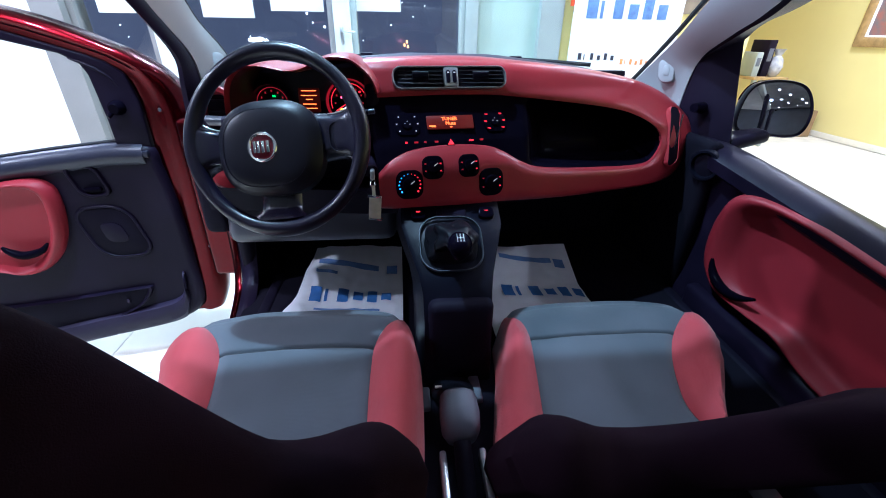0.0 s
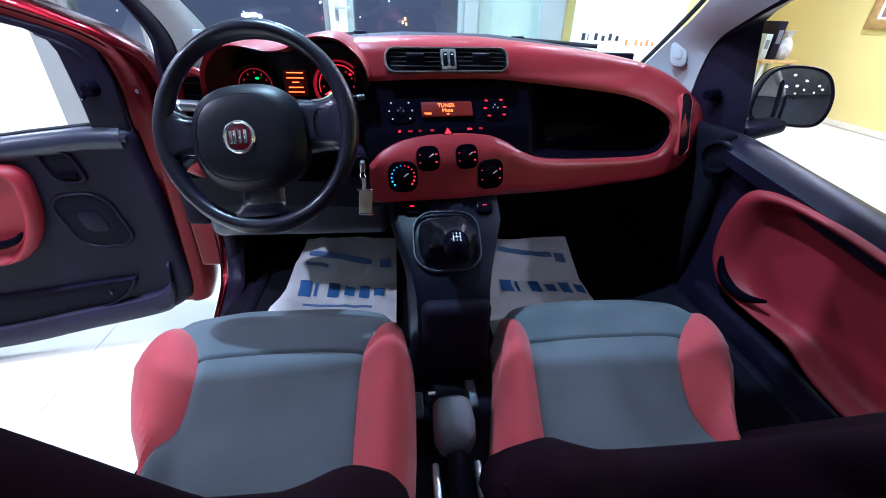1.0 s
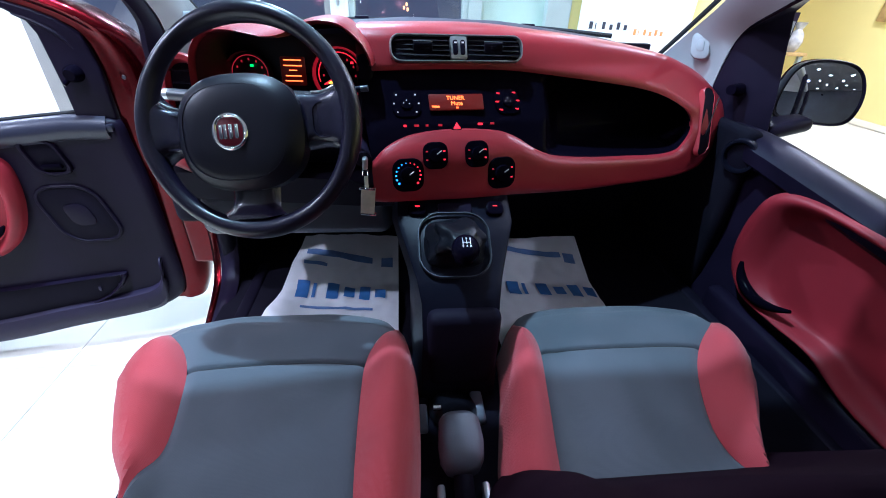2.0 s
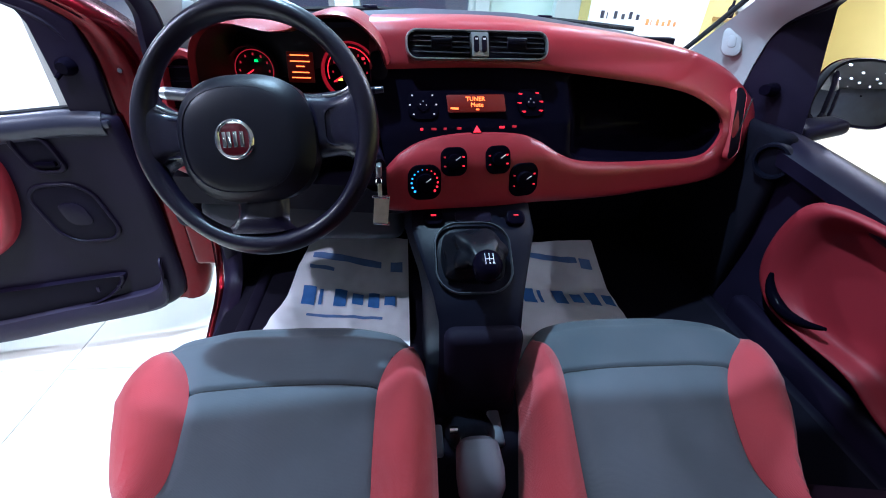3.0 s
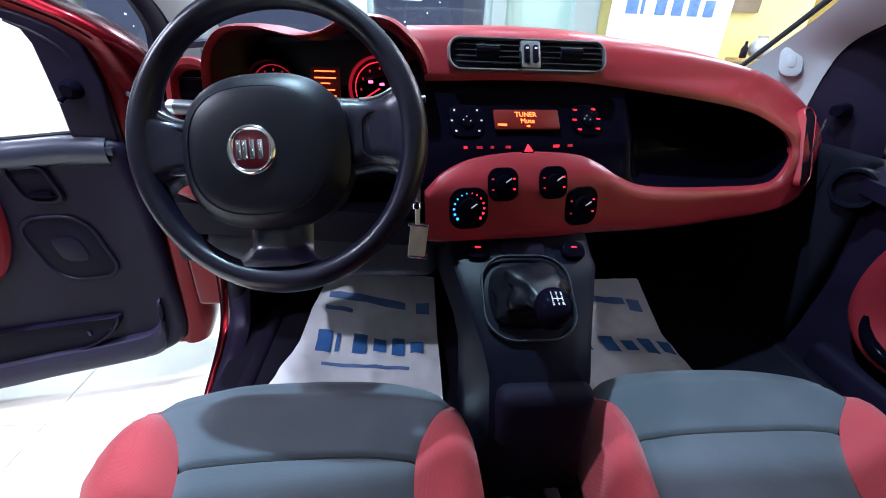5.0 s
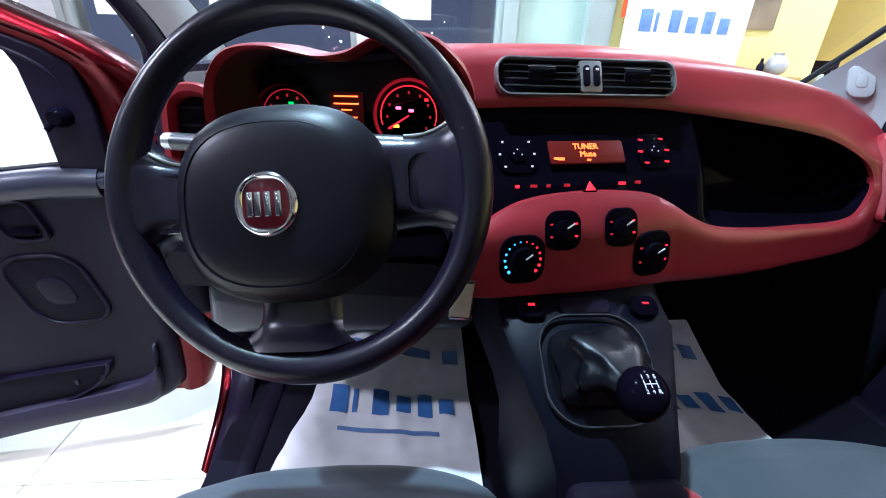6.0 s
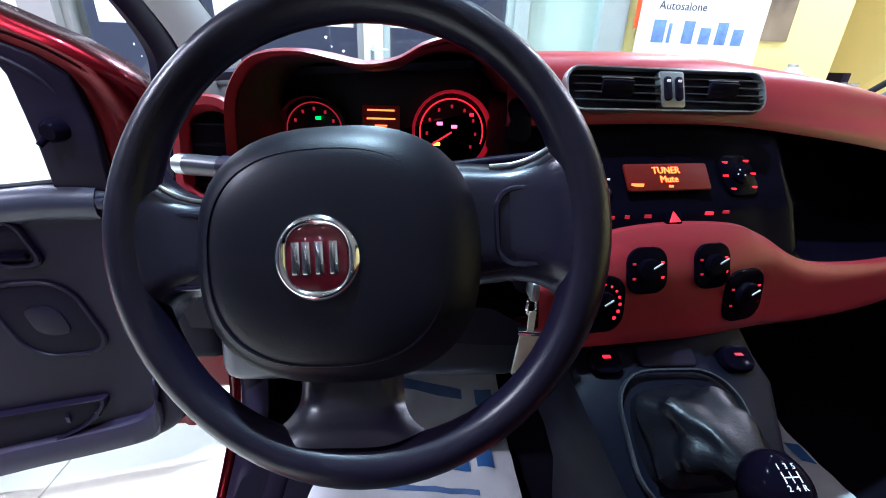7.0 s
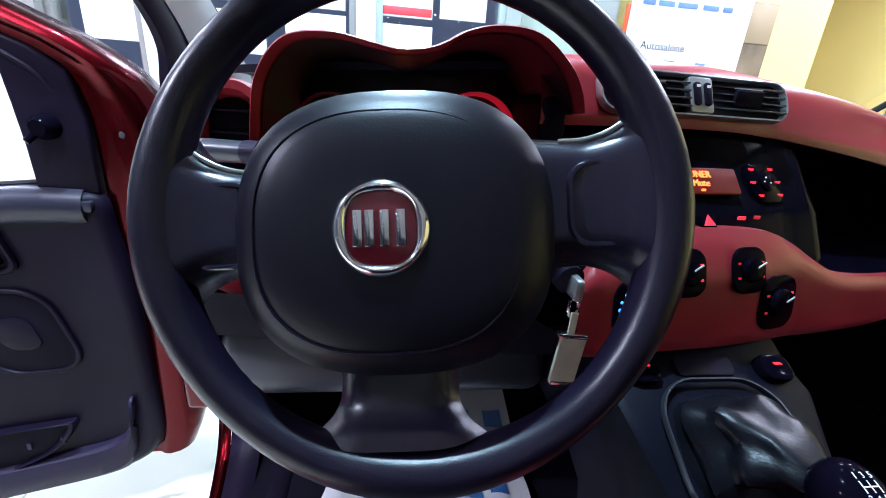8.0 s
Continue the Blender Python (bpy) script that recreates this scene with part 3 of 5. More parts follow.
# black recess inside the fascia: radio face on one side, open shelf on the other
def recess_span(x):
    """Lowest and highest point of the fascia's opening at x."""
    zs = []
    for p, q in zip(inner, inner[1:] + inner[:1]):
        if (p.x - x) * (q.x - x) <= 0 and p.x != q.x:
            zs.append(p.y + (q.y - p.y) * (x - p.x) / (q.x - p.x))
    return min(zs), max(zs)


x_end = max(p.x for p in inner) - 0.0006
rows = []
for k in range(91):
    f = k / 90
    x = -0.203 + (x_end + 0.203) * (1 - (1 - f) ** 1.4)
    z0, z1 = recess_span(x)
    step = min(1, max(0, (x - 0.205) / 0.10))
    step = step * step * (3 - 2 * step)
    row = []
    for j in range(41):
        v = 0.5 - 0.5 * math.cos(math.pi * j / 40)
        z = z0 + (z1 - z0) * v
        rim = min(z - z0, z1 - z, (x_end - x) * 0.8 + 0.0005)
        row.append(Vector((x, face_y(x, z) + 0.010 + 0.15 * step * min(1, rim / 0.014), z)))
    rows.append(row)
part("radio_panel_and_shelf", sheet(rows), "piano", dash, "gloss black recess")

# top pad to the foot of the windscreen
rows = []
for i in range(41):
    x = -0.62 + i * 0.037
    y0 = face_y(x, 1.08) + 0.05
    zt = lerp_table(x, (-0.78, -0.5, -0.1, 0.17, 0.47, 0.68, 0.86), (1.03, 1.06, 1.09, 1.087, 1.053, 1.0, 0.93))
    y1 = 0.98 - 0.30 * (x / 0.8) ** 2
    rows.append([Vector((x, y0 + (max(y1, y0 + 0.02) - y0) * v, zt + 0.012 * math.sin(v * math.pi) - 0.05 * v * v)) for v in [k / 10 for k in range(11)]])
part("top_pad", sheet(rows), "dark_grey", dash, "dark grey soft top pad", thick=0.01)

# underside and kick panels
rows = []
for i in range(29):
    x = -0.62 + i * 0.05
    y0 = face_y(x, 0.767) + 0.04
    rows.append([Vector((x, y0, 0.772 if x > -0.2 else 0.80)), Vector((x, y0 + 0.02, 0.73)), Vector((x, y0 + 0.12, 0.69)), Vector((x, 0.62, 0.66)), Vector((x, 0.74, 0.45)), Vector((x, 0.74, 0.28))])
part("underside", sheet(rows), "black_matt", dash, "black underside and bulkhead")

# dark panel behind the wheel, and the grey knee panel
part("lower_column_panel", rbox((-0.385, 0.30, 0.87), (0.42, 0.12, 0.14), 0.03, 4), "black_matt", dash)
part("end_panel", rbox((-0.632, 0.30, 0.730), (0.070, 0.10, 0.17), 0.02, 3), "black_matt", dash)
part("knee_panel", rbox((-0.37, 0.27, 0.672), (0.46, 0.09, 0.11), 0.03, 4, Euler((radians(-14), 0, 0)).to_matrix()), "trim_dark", dash, "dark grey knee panel")
part("red_insert", rbox((-0.575, 0.25, 0.805), (0.12, 0.05, 0.05), 0.016, 3, Euler((0, radians(28), 0)).to_matrix()), "red_dash", dash, "red insert below the side vent")

# instrument binnacle with a wavy visor
VISOR = ((-0.525, 0.93), (-0.522, 0.99), (-0.513, 1.04), (-0.485, 1.075), (-0.44, 1.083), (-0.40, 1.077), (-0.37, 1.073), (-0.335, 1.079), (-0.302, 1.096), (-0.265, 1.103), (-0.225, 1.097), (-0.190, 1.070), (-0.174, 1.045), (-0.168, 1.025))
lip = smooth_line([(x, z, 0) for x, z in VISOR], 64)
cx, cz = -0.345, 0.96
rows = []
for p in lip:
    def at(s, y, lift=0.0):
        return Vector((cx + (p.x - cx) * s, y, cz + (p.y - cz) * s + lift))
    z_far = min(1.062, cz + (p.y - cz) * 0.96)
    rows.append([at(0.90, 0.36), at(0.92, 0.27), at(0.955, 0.205), at(0.985, 0.190), at(1.0, 0.197), at(1.012, 0.215), at(1.015, 0.27), at(1.0, 0.36), Vector((cx + (p.x - cx), 0.55, z_far))])
part("visor", sheet(rows), "red_dash", dash, "wavy red visor over the instruments")
rows = []
for p in lip:
    rows.append([Vector((cx + (p.x - cx) * s, y, cz + (p.y - cz) * s)) for s, y in ((0.945, 0.206), (0.915, 0.25), (0.90, 0.30), (0.885, 0.372))])
part("visor_lining", sheet(rows), "lining", dash, "matt black lining")
part("cluster_face", plate([(cx + (p.x - cx) * 0.92, cz + (p.y - cz) * 0.92) for p in lip], lambda u, v, w: Vector((u, 0.385 - w, v)), 0.008, 0.002), "dial", dash)


def gauge(x, z, r, name, wall):
    pl = on_plane((x, 0.374, z), (1, 0, 0), (0, 0.12, 1))
    g = part(name, ring(circle(r, 32), circle(r * 0.93, 32), pl, 0.03), wall, dash)
    arc = [pl((r * 0.80) * math.cos(a), (r * 0.80) * math.sin(a), 0.006) for a in [radians(200 - 220 * k / 30) for k in range(31)]]
    part("glowing_arc", tube(arc, 0.0010, 6), "glow_red" if wall == "dial_red" else "glow_dim", g, "thin red glowing arc")
    for k in range(9):
        a = radians(215 - 250 * k / 8)
        part("numeral_bar", rbox(pl(r * 0.62 * math.cos(a), r * 0.62 * math.sin(a), 0.004), (0.0035, 0.001, 0.005), 0.0004), "glow_dim", g)
    part("needle", tube([pl(0, 0, 0.012), pl(r * 0.7 * math.cos(radians(212)), r * 0.7 * math.sin(radians(212)), 0.012)], 0.0014, 6), "glow_red", g)
    return pl


g1 = gauge(-0.462, 0.975, 0.050, "rev_counter", "dial")
g2 = gauge(-0.258, 0.978, 0.060, "speedometer", "dial_red")
part("green_telltale", rbox(g1(0.006, 0.018, 0.006), (0.008, 0.001, 0.005), 0.0005), "glow_green", dash)
for u, v, m_, w_ in ((-0.018, 0.012, "glow_pink", 0.012), (0.004, 0.008, "glow_pink", 0.012), (0.030, 0.026, "glow_red", 0.009), (-0.022, -0.018, "glow_amber", 0.014)):
    part("warning_telltale", rbox(g2(u, v, 0.006), (w_ * 0.75, 0.001, 0.005), 0.0005), m_, dash)
trip = on_plane((-0.364, 0.372, 0.983), (1, 0, 0), (0, 0.12, 1))
part("trip_display", plate(rounded(0.056, 0.062, 0.003), trip, 0.003, 0.001), "lcd", dash, "orange lit trip display")
for v, w_ in ((0.024, 0.040), (0.012, 0.042), (0.002, 0.018), (-0.010, 0.036), (-0.021, 0.040)):
    part("display_bar", rbox(trip(0.0, v, 0.0038), (w_, 0.0008, 0.0022), 0.0003), "lcd_text", dash)

part("binnacle_side", rbox((-0.188, 0.30, 0.975), (0.035, 0.14, 0.13), 0.012, 3), "black_matt", dash)

# side vent rings of the binnacle
vl = on_plane((-0.555, 0.25, 0.962), (1, 0.10, 0), (0, 0.25, 1))
lv = part("side_vent", ring(rounded(0.080, 0.135, 0.037, 8), rounded(0.050, 0.100, 0.023, 8), vl, 0.035), "red_dash", dash, "red side vent surround")
part("vent_core", plate(rounded(0.056, 0.105, 0.026, 8), vl, 0.010, 0.002), "black_matt", lv)
for k in range(4):
    part("slat", rbox(vl(0, -0.036 + 0.024 * k, 0.014), (0.046, 0.012, 0.003), 0.001), "black", lv)


def vr(u, v, w=0.0):
    return dash_frame(0.706 + u + 0.10 * v - 1.5 * v * v, 0.872 + v)(0, 0, w + 0.0032)


rv = part("side_vent", ring(rounded(0.046, 0.156, 0.022, 8), rounded(0.040, 0.149, 0.0194, 8), vr, 0.019), "red_dash", dash, "red rim of the slim side vent")
part("vent_core", plate(rounded(0.0425, 0.1515, 0.0205, 8), vr, 0.0170, 0.001), "black_matt", rv)
part("vane", rbox(vr(0, 0, 0.0172), (0.003, 0.003, 0.13), 0.001), "vent_slat", rv)

# centre vents
cv = thing("centre_air_vent", "pair of black slatted air vents in a satin silver frame", "air vent", (0.006, 0.28, 1.02))
cp = dash_frame(0.006, 1.047)
cpl = lambda u, v, w=0.0: cp(u, v, w + 0.010)
part("frame", ring(rounded(0.292, 0.056, 0.022, 8), rounded(0.283, 0.048, 0.0185, 8), cpl, 0.010), "satin", cv, "satin silver frame")
part("backing", plate(rounded(0.285, 0.050, 0.019, 8), cpl, 0.002, 0.001), "black_matt", cv)
for side in (-1, 1):
    for k in range(4):
        part("slat", rbox(cpl(side * 0.077, -0.0145 + k * 0.0097, 0.005), (0.114, 0.008, 0.0024), 0.0008, 2, Euler((radians(-24), 0, 0)).to_matrix()), "vent_slat", cv)
    part("thumb_tab", rbox(cpl(side * 0.077, 0.0, 0.009), (0.040, 0.006, 0.020), 0.002), "black_matt", cv)
    part("tab_edge", rbox(cpl(side * 0.077, 0.012, 0.011), (0.040, 0.003, 0.0016), 0.0006), "satin", cv)
part("switch_block", plate(rounded(0.036, 0.046, 0.004, 4), cpl, 0.011, 0.002), "satin", cv, "satin switch block")
for u in (-0.008, 0.008):
    b_ = part("rocker", plate(rounded(0.010, 0.030, 0.004, 4), lambda a, b, w, u=u: cpl(a + u, b, w + 0.011), 0.003, 0.001), "black", cv)
    part("marker", rbox(cpl(u, 0.009, 0.0145), (0.005, 0.001, 0.003), 0.0004), "glow_white", b_)

# radio
radio = thing("car_radio", "black car radio with an amber-on-red lit display", "car radio", (0.0, 0.23, 0.90))
rp = lambda u, v, w=0.0: on_dash(u, v, w - 0.004)
rd = dash_frame(0.004, 0.955)
rdl = lambda u, v, w=0.0: rd(u, v, w - 0.003)
part("display", plate(rounded(0.120, 0.036, 0.003, 4), rdl, 0.003, 0.001), "lcd", radio, "dim red lit display")
part("lettering", lettering("TUNER", 0.0125, lambda u, v, w: rdl(u - 0.002, v + 0.008, w + 0.003)), "lcd_text", radio)
part("lettering", lettering("Mute", 0.0125, lambda u, v, w: rdl(u, v - 0.004, w + 0.003)), "lcd_text", radio)
part("display_bar", rbox(rdl(-0.047, -0.011, 0.004), (0.016, 0.0008, 0.004), 0.0003), "lcd_text", radio)
part("display_bar", rbox(rdl(0.0, -0.0135, 0.004), (0.006, 0.0008, 0.003), 0.0003), "lcd_text", radio)
for kx, lit in ((-0.103, "glow_white"), (0.122, "glow_dim")):
    kp = dash_frame(kx, 0.954)
    kpl = lambda u, v, w=0.0, kp=kp: kp(u, v, w - 0.007)
    kn = part("round_keypad", plate(rounded(0.060, 0.058, 0.018, 6), kpl, 0.004, 0.0015), "piano", radio)
    part("centre_knob", plate(circle(0.013, 20), lambda u, v, w, f=kpl: f(u, v, w + 0.004), 0.003, 0.001), "piano", kn)
    for u, v in ((-0.02, 0.019), (0.02, 0.019), (-0.026, 0), (0.026, 0), (-0.02, -0.019), (0.02, -0.019)):
        part("lit_mark", rbox(kpl(u, v, 0.0045), (0.0035 if kx < 0 else 0.008, 0.001, 0.003), 0.0004), lit if kx < 0 else "glow_red", kn)
    for u, v in ((0, 0.006), (0.006, -0.002), (-0.006, 0.0)):
        part("lit_mark", rbox(kpl(u, v, 0.0073), (0.002, 0.001, 0.002), 0.0004), "glow_white", kn)
for u, m_, w_ in ((-0.107, "glow_red", 0.006), (-0.083, "glow_dim", 0.010), (-0.061, "glow_dim", 0.006), (-0.033, "glow_dim", 0.009), (0.055, "glow_red", 0.011), (0.082, "glow_dim", 0.009)):
    part("key_mark", rbox(rp(u, 0.915, 0.002), (w_, 0.0012, 0.0045), 0.0005), m_, radio)
hz = dash_frame(0.003, 0.914)
part("hazard_button", plate(rounded(0.022, 0.020, 0.004, 4), lambda u, v, w: hz(u, v, w - 0.007), 0.005, 0.0015), "piano", radio)
part("hazard_triangle", plate([(-0.008, -0.006), (0.008, -0.006), (0.0, 0.0075)], lambda u, v, w: hz(u, v, w - 0.002), 0.0012, 0.0003), "glow_red", radio, "red glowing warning triangle")

# heating knobs
heat = thing("heater_controls", "four round black heater knobs with lit marks in the red panel", "heater controls", (0, 0.14, 0.80))
for kx, kz, r in ((-0.103, 0.824, 0.030), (-0.046, 0.860, 0.024), (0.043, 0.860, 0.024), (0.102, 0.817, 0.030)):
    kp = dash_frame(kx, kz)
    kpl = lambda u, v, w=0.0, kp=kp: kp(u, v, w * 0.62 + 0.009)
    pod = part("knob_pod", plate(rounded(r * 2.2, r * 2.3, r * 0.75, 7), kpl, 0.006, 0.003), "piano", heat)
    part("knob", plate(circle(r * 0.62, 24), lambda u, v, w, f=kpl: f(u, v, w + 0.006), 0.012, 0.004), "piano", pod)
    part("pointer", rbox(kpl(0.006, 0.006, 0.0207), (0.012, 0.0016, 0.002), 0.0005, 2, Euler((0, radians(-40), 0)).to_matrix()), "mark", pod)
    if kx == -0.103:
        for k in range(7):
            a = radians(100 + 20 * k)
            part("blue_dot", plate(circle(0.0012 + 0.00022 * k, 8, r * 0.86 * math.cos(a), r * 0.86 * math.sin(a)), lambda u, v, w, f=kpl: f(u, v, w + 0.006), 0.001, 0.0003), "glow_blue", pod)
            a = radians(80 - 20 * k)
            part("red_dot", plate(circle(0.0012 + 0.00022 * k, 8, r * 0.86 * math.cos(a), r * 0.86 * math.sin(a)), lambda u, v, w, f=kpl: f(u, v, w + 0.006), 0.001, 0.0003), "glow_red", pod)
    else:
        for a, m_ in ((205, "glow_dim"), (155, "glow_dim"), (25, "glow_red"), (-25, "glow_red")):
            a = radians(a)
            part("lit_mark", rbox(kpl(r * 0.85 * math.cos(a), r * 0.85 * math.sin(a), 0.0065), (0.0042, 0.001, 0.0030), 0.0005), m_, pod)

# ---------------------------------------------------------------- centre console, gear lever, hand brake
console = thing("centre_console", "dark grey centre console running from the dashboard to the floor", "console", (0, 0.05, 0.30))
SECT = ((0.165, 0.772, 0.125, 0.125), (0.120, 0.745, 0.126, 0.126), (0.085, 0.735, 0.125, 0.124), (0.03, 0.700, 0.108, 0.106), (-0.03, 0.662, 0.088, 0.086), (-0.065, 0.630, 0.080, 0.078), (-0.085, 0.56, 0.078, 0.078), (-0.10, 0.42, 0.080, 0.080), (-0.11, 0.29, 0.085, 0.085))
rows = []
for y, z, wl, wr in SECT:
    rows.append([Vector((-wl - 0.02, y + 0.22, z - 0.10)), Vector((-wl - 0.012, y + 0.05, z - 0.03)), Vector((-wl, y + 0.004, z - 0.004)), Vector((-wl + 0.010, y, z)), Vector((0, y, z + 0.002)), Vector((wr - 0.010, y, z)), Vector((wr, y + 0.004, z - 0.004)), Vector((wr + 0.012, y + 0.05, z - 0.03)), Vector((wr + 0.02, y + 0.22, z - 0.10))])
part("shell", sheet(rows), "console", console, "dark console shell")
gdir = Vector((0, 0.085 + 0.03, 0.735 - 0.662)).normalized()
gp = on_plane((-0.008, 0.035, 0.702), (1, 0, 0), gdir)
part("gaiter_frame", ring(rounded(0.152, 0.152, 0.050, 8), rounded(0.145, 0.145, 0.047, 8), lambda u, v, w: gp(u, v, w + 0.005), 0.007), "dim_satin", console, "slim silvered frame")
part("front_block", rbox((0.005, -0.075, 0.52), (0.150, 0.05, 0.20), 0.02, 3), "black_matt", console)
for sx, m_ in ((-0.083, "glow_red"), (0.087, "glow_dim")):
    spn = on_plane((sx, 0.113, 0.744), (1, 0, 0), (0, 0.10, 0.06))
    k_ = part("switch", plate(rounded(0.040, 0.034, 0.013, 6), spn, 0.015, 0.005), "piano", console)
    part("switch_light", rbox(spn(0, 0.003, 0.0157), (0.010, 0.005, 0.0015), 0.0005), m_, k_)
spn = on_plane((0.0, 0.118, 0.748), (1, 0, 0), (0, 0.10, 0.06))
part("blank_switch", plate(rounded(0.075, 0.026, 0.008, 5), spn, 0.004, 0.002), "black", console)

lever = thing("gear_lever", "black gear lever with a leatherette gaiter and white shift pattern", "gear lever", (0, 0.03, 0.70))
rng = random.Random(4)
rows = []
for k in range(13):
    s = k / 12
    c = Vector((-0.008, 0.035, 0.704)).lerp(Vector((0.002, -0.038, 0.744)), s) + Vector((0, 0.010 * math.sin(math.pi * s), 0.012 * math.sin(math.pi * s)))
    half = 0.049 * (1 - s) ** 0.75 + 0.015
    ring_ = []
    for j in range(36):
        a = 2 * math.pi * j / 36
        fold = 1 + 0.13 * math.sin(s * math.pi) * math.sin(5 * a + 4 * s) + 0.09 * math.sin(s * 17 + 2 * math.cos(a)) * min(1, 6 * s)
        sq = 1 / max(abs(math.cos(a)), abs(math.sin(a))) ** 0.55
        v_ = Vector((1, 0, 0)) * math.cos(a) * half * fold * sq + gdir * math.sin(a) * half * 0.86 * fold * sq
        ring_.append(c + v_)
    rows.append(ring_)
part("gaiter", sheet(rows, False, True), "leather", lever, "creased black leatherette gaiter")
part("stick", tube([(0.002, -0.01, 0.70), (0.003, -0.035, 0.735)], 0.010, 12), "black", lever)
up = Vector((0, -0.35, 0.94)).normalized()
kc = Vector((0.000, -0.056, 0.746))
kr, kf = Vector((1, 0, 0)), up.cross(Vector((1, 0, 0))).normalized()
rows = []
for s, r in ((-0.032, 0.012), (-0.026, 0.018), (-0.012, 0.024), (0.0, 0.0265), (0.010, 0.026), (0.018, 0.0225), (0.0235, 0.015), (0.0252, 0.006)):
    rows.append([kc + up * s + kr * r * math.cos(2 * math.pi * j / 28) + kf * r * 1.12 * math.sin(2 * math.pi * j / 28) for j in range(28)])
knob = part("knob", capped(rows), "piano", lever, "gloss black knob")
kp = on_plane(kc + up * 0.0240, kr, kf if kf.y > 0 else -kf)
bar = bmesh.new()
for u in (-0.007, 0, 0.007):
    rbox(kp(u, 0.0, 0.001), (0.0010, 0.009, 0.0006), 0, 1, Matrix((kr, (kp(0, 1, 0) - kp(0, 0, 0)).normalized(), up)).transposed(), bm=bar)
rbox(kp(0, 0.0, 0.001), (0.015, 0.0010, 0.0006), 0, 1, Matrix((kr, (kp(0, 1, 0) - kp(0, 0, 0)).normalized(), up)).transposed(), bm=bar)
part("shift_pattern", bar, "mark", knob, "white shift pattern")
for tx, u, v in (("1", -0.007, 0.0085), ("3", 0, 0.0085), ("5", 0.007, 0.0085), ("2", -0.007, -0.0085), ("4", 0, -0.0085), ("R", 0.007, -0.0085)):
    part("numeral", lettering(tx, 0.0068, lambda a, b, w, u=u, v=v: kp(a + u, b + v, w + 0.0006), 0.0003), "mark", knob)

brake = thing("hand_brake", "grey hand brake lever between the front seats", "hand brake", (-0.015, -0.25, 0.36))
rows = []
for y, z, w, h in ((-0.194, 0.445, 0.016, 0.014), (-0.198, 0.450, 0.032, 0.026), (-0.210, 0.453, 0.039, 0.032), (-0.25, 0.447, 0.042, 0.034), (-0.274, 0.438, 0.040, 0.032), (-0.287, 0.431, 0.031, 0.026), (-0.291, 0.428, 0.016, 0.014)):
    rows.append([Vector((-0.015 + w * math.copysign(abs(math.cos(a)) ** 0.7, math.cos(a)), y, z + h * math.copysign(abs(math.sin(a)) ** 0.7, math.sin(a)))) for a in [2 * math.pi * j / 24 for j in range(24)]])
part("grip", capped(rows), "mid_grey", brake, "pale grey rubber grip")
for sx in (-0.055, 0.025):
    part("side_rail", rbox((sx, -0.43, 0.385), (0.014, 0.26, 0.06), 0.005), "satin", brake)
part("lever_stem", tube([(-0.015, -0.295, 0.425), (-0.015, -0.40, 0.385), (-0.015, -0.52, 0.35)], 0.018, 14), "black_matt", brake)
part("boot", capped([[Vector((-0.015 + (0.052 - 0.024 * f) * math.cos(a), -0.14 - 0.05 * f + (0.050 - 0.020 * f) * math.sin(a), 0.405 + 0.040 * f)) for a in [2 * math.pi * j / 24 for j in range(24)]] for f in (0.0, 0.25, 0.5, 0.75, 1.0)]), "leather", brake, "black leatherette boot")
part("release_button", tube([(-0.06, -0.165, 0.446), (-0.045, -0.165, 0.446)], 0.007, 10), "chrome", brake)
for sx, y0, y1 in ((0.038, -0.175, -0.085), (-0.083, -0.190, -0.125)):
    part("side_plate", rbox((sx, (y0 + y1) / 2, 0.402), (0.026, y1 - y0, 0.016), 0.006, 3), "mid_grey", brake, "pale grey plastic plate")
tunnel = solo("floor_tunnel", rbox((0, -0.75, 0.31), (0.17, 1.3, 0.06), 0.02, 3), "black_matt", "low black plastic tunnel between the seats", "tunnel", "structure")

# ---------------------------------------------------------------- steering wheel
WC = Vector((-0.3624, 0.0052, 0.9583))
WYAW, WTILT, WTURN = -0.138, 0.385, 0.105
level = Vector((math.cos(WYAW), math.sin(WYAW), 0))
rise = Vector((-math.sin(WYAW) * math.sin(WTILT), math.cos(WYAW) * math.sin(WTILT), math.cos(WTILT)))
WR = level * math.cos(WTURN) + rise * math.sin(WTURN)  # the wheel stands turned a little
WU = rise * math.cos(WTURN) - level * math.sin(WTURN)
WS = 0.985
wheel_plane = on_plane(WC, WR, WU)


def wp(u, v, w=0.0):
    """A point of the wheel, from its centre."""
    return wheel_plane(u * WS, v * WS, w * WS)


wheel = thing("steering_wheel", "black three-spoke steering wheel with a round chrome-ringed badge", "steering wheel", WC)
R = 0.172
HUBX = -0.0141
rows = []
for k in range(72):
    a = 2 * math.pi * k / 72
    thick = 0.0155 + 0.0015 * math.cos(4 * a)
    rows.append([wp((R + thick * math.cos(b)) * math.cos(a), (R * 1.015 + thick * math.cos(b)) * math.sin(a), 1.12 * thick * math.sin(b)) for b in [2 * math.pi * j / 16 for j in range(16)]])
part("rim", sheet(rows, True, True), "wheel", wheel, "thick soft black rim")


def dome(outline, height, base, steps=7, power=0.5, c=(0, 0)):
    rows = [[hp(u, v, base - 0.03) for u, v in outline]]
    for k in range(steps + 1):
        s = 1 - k / steps * 0.985
        h = height * (1 - s ** 4) ** power
        rows.append([hp(c[0] + (u - c[0]) * s, c[1] + (v - c[1]) * s, base + h) for u, v in outline])
    return capped(rows)


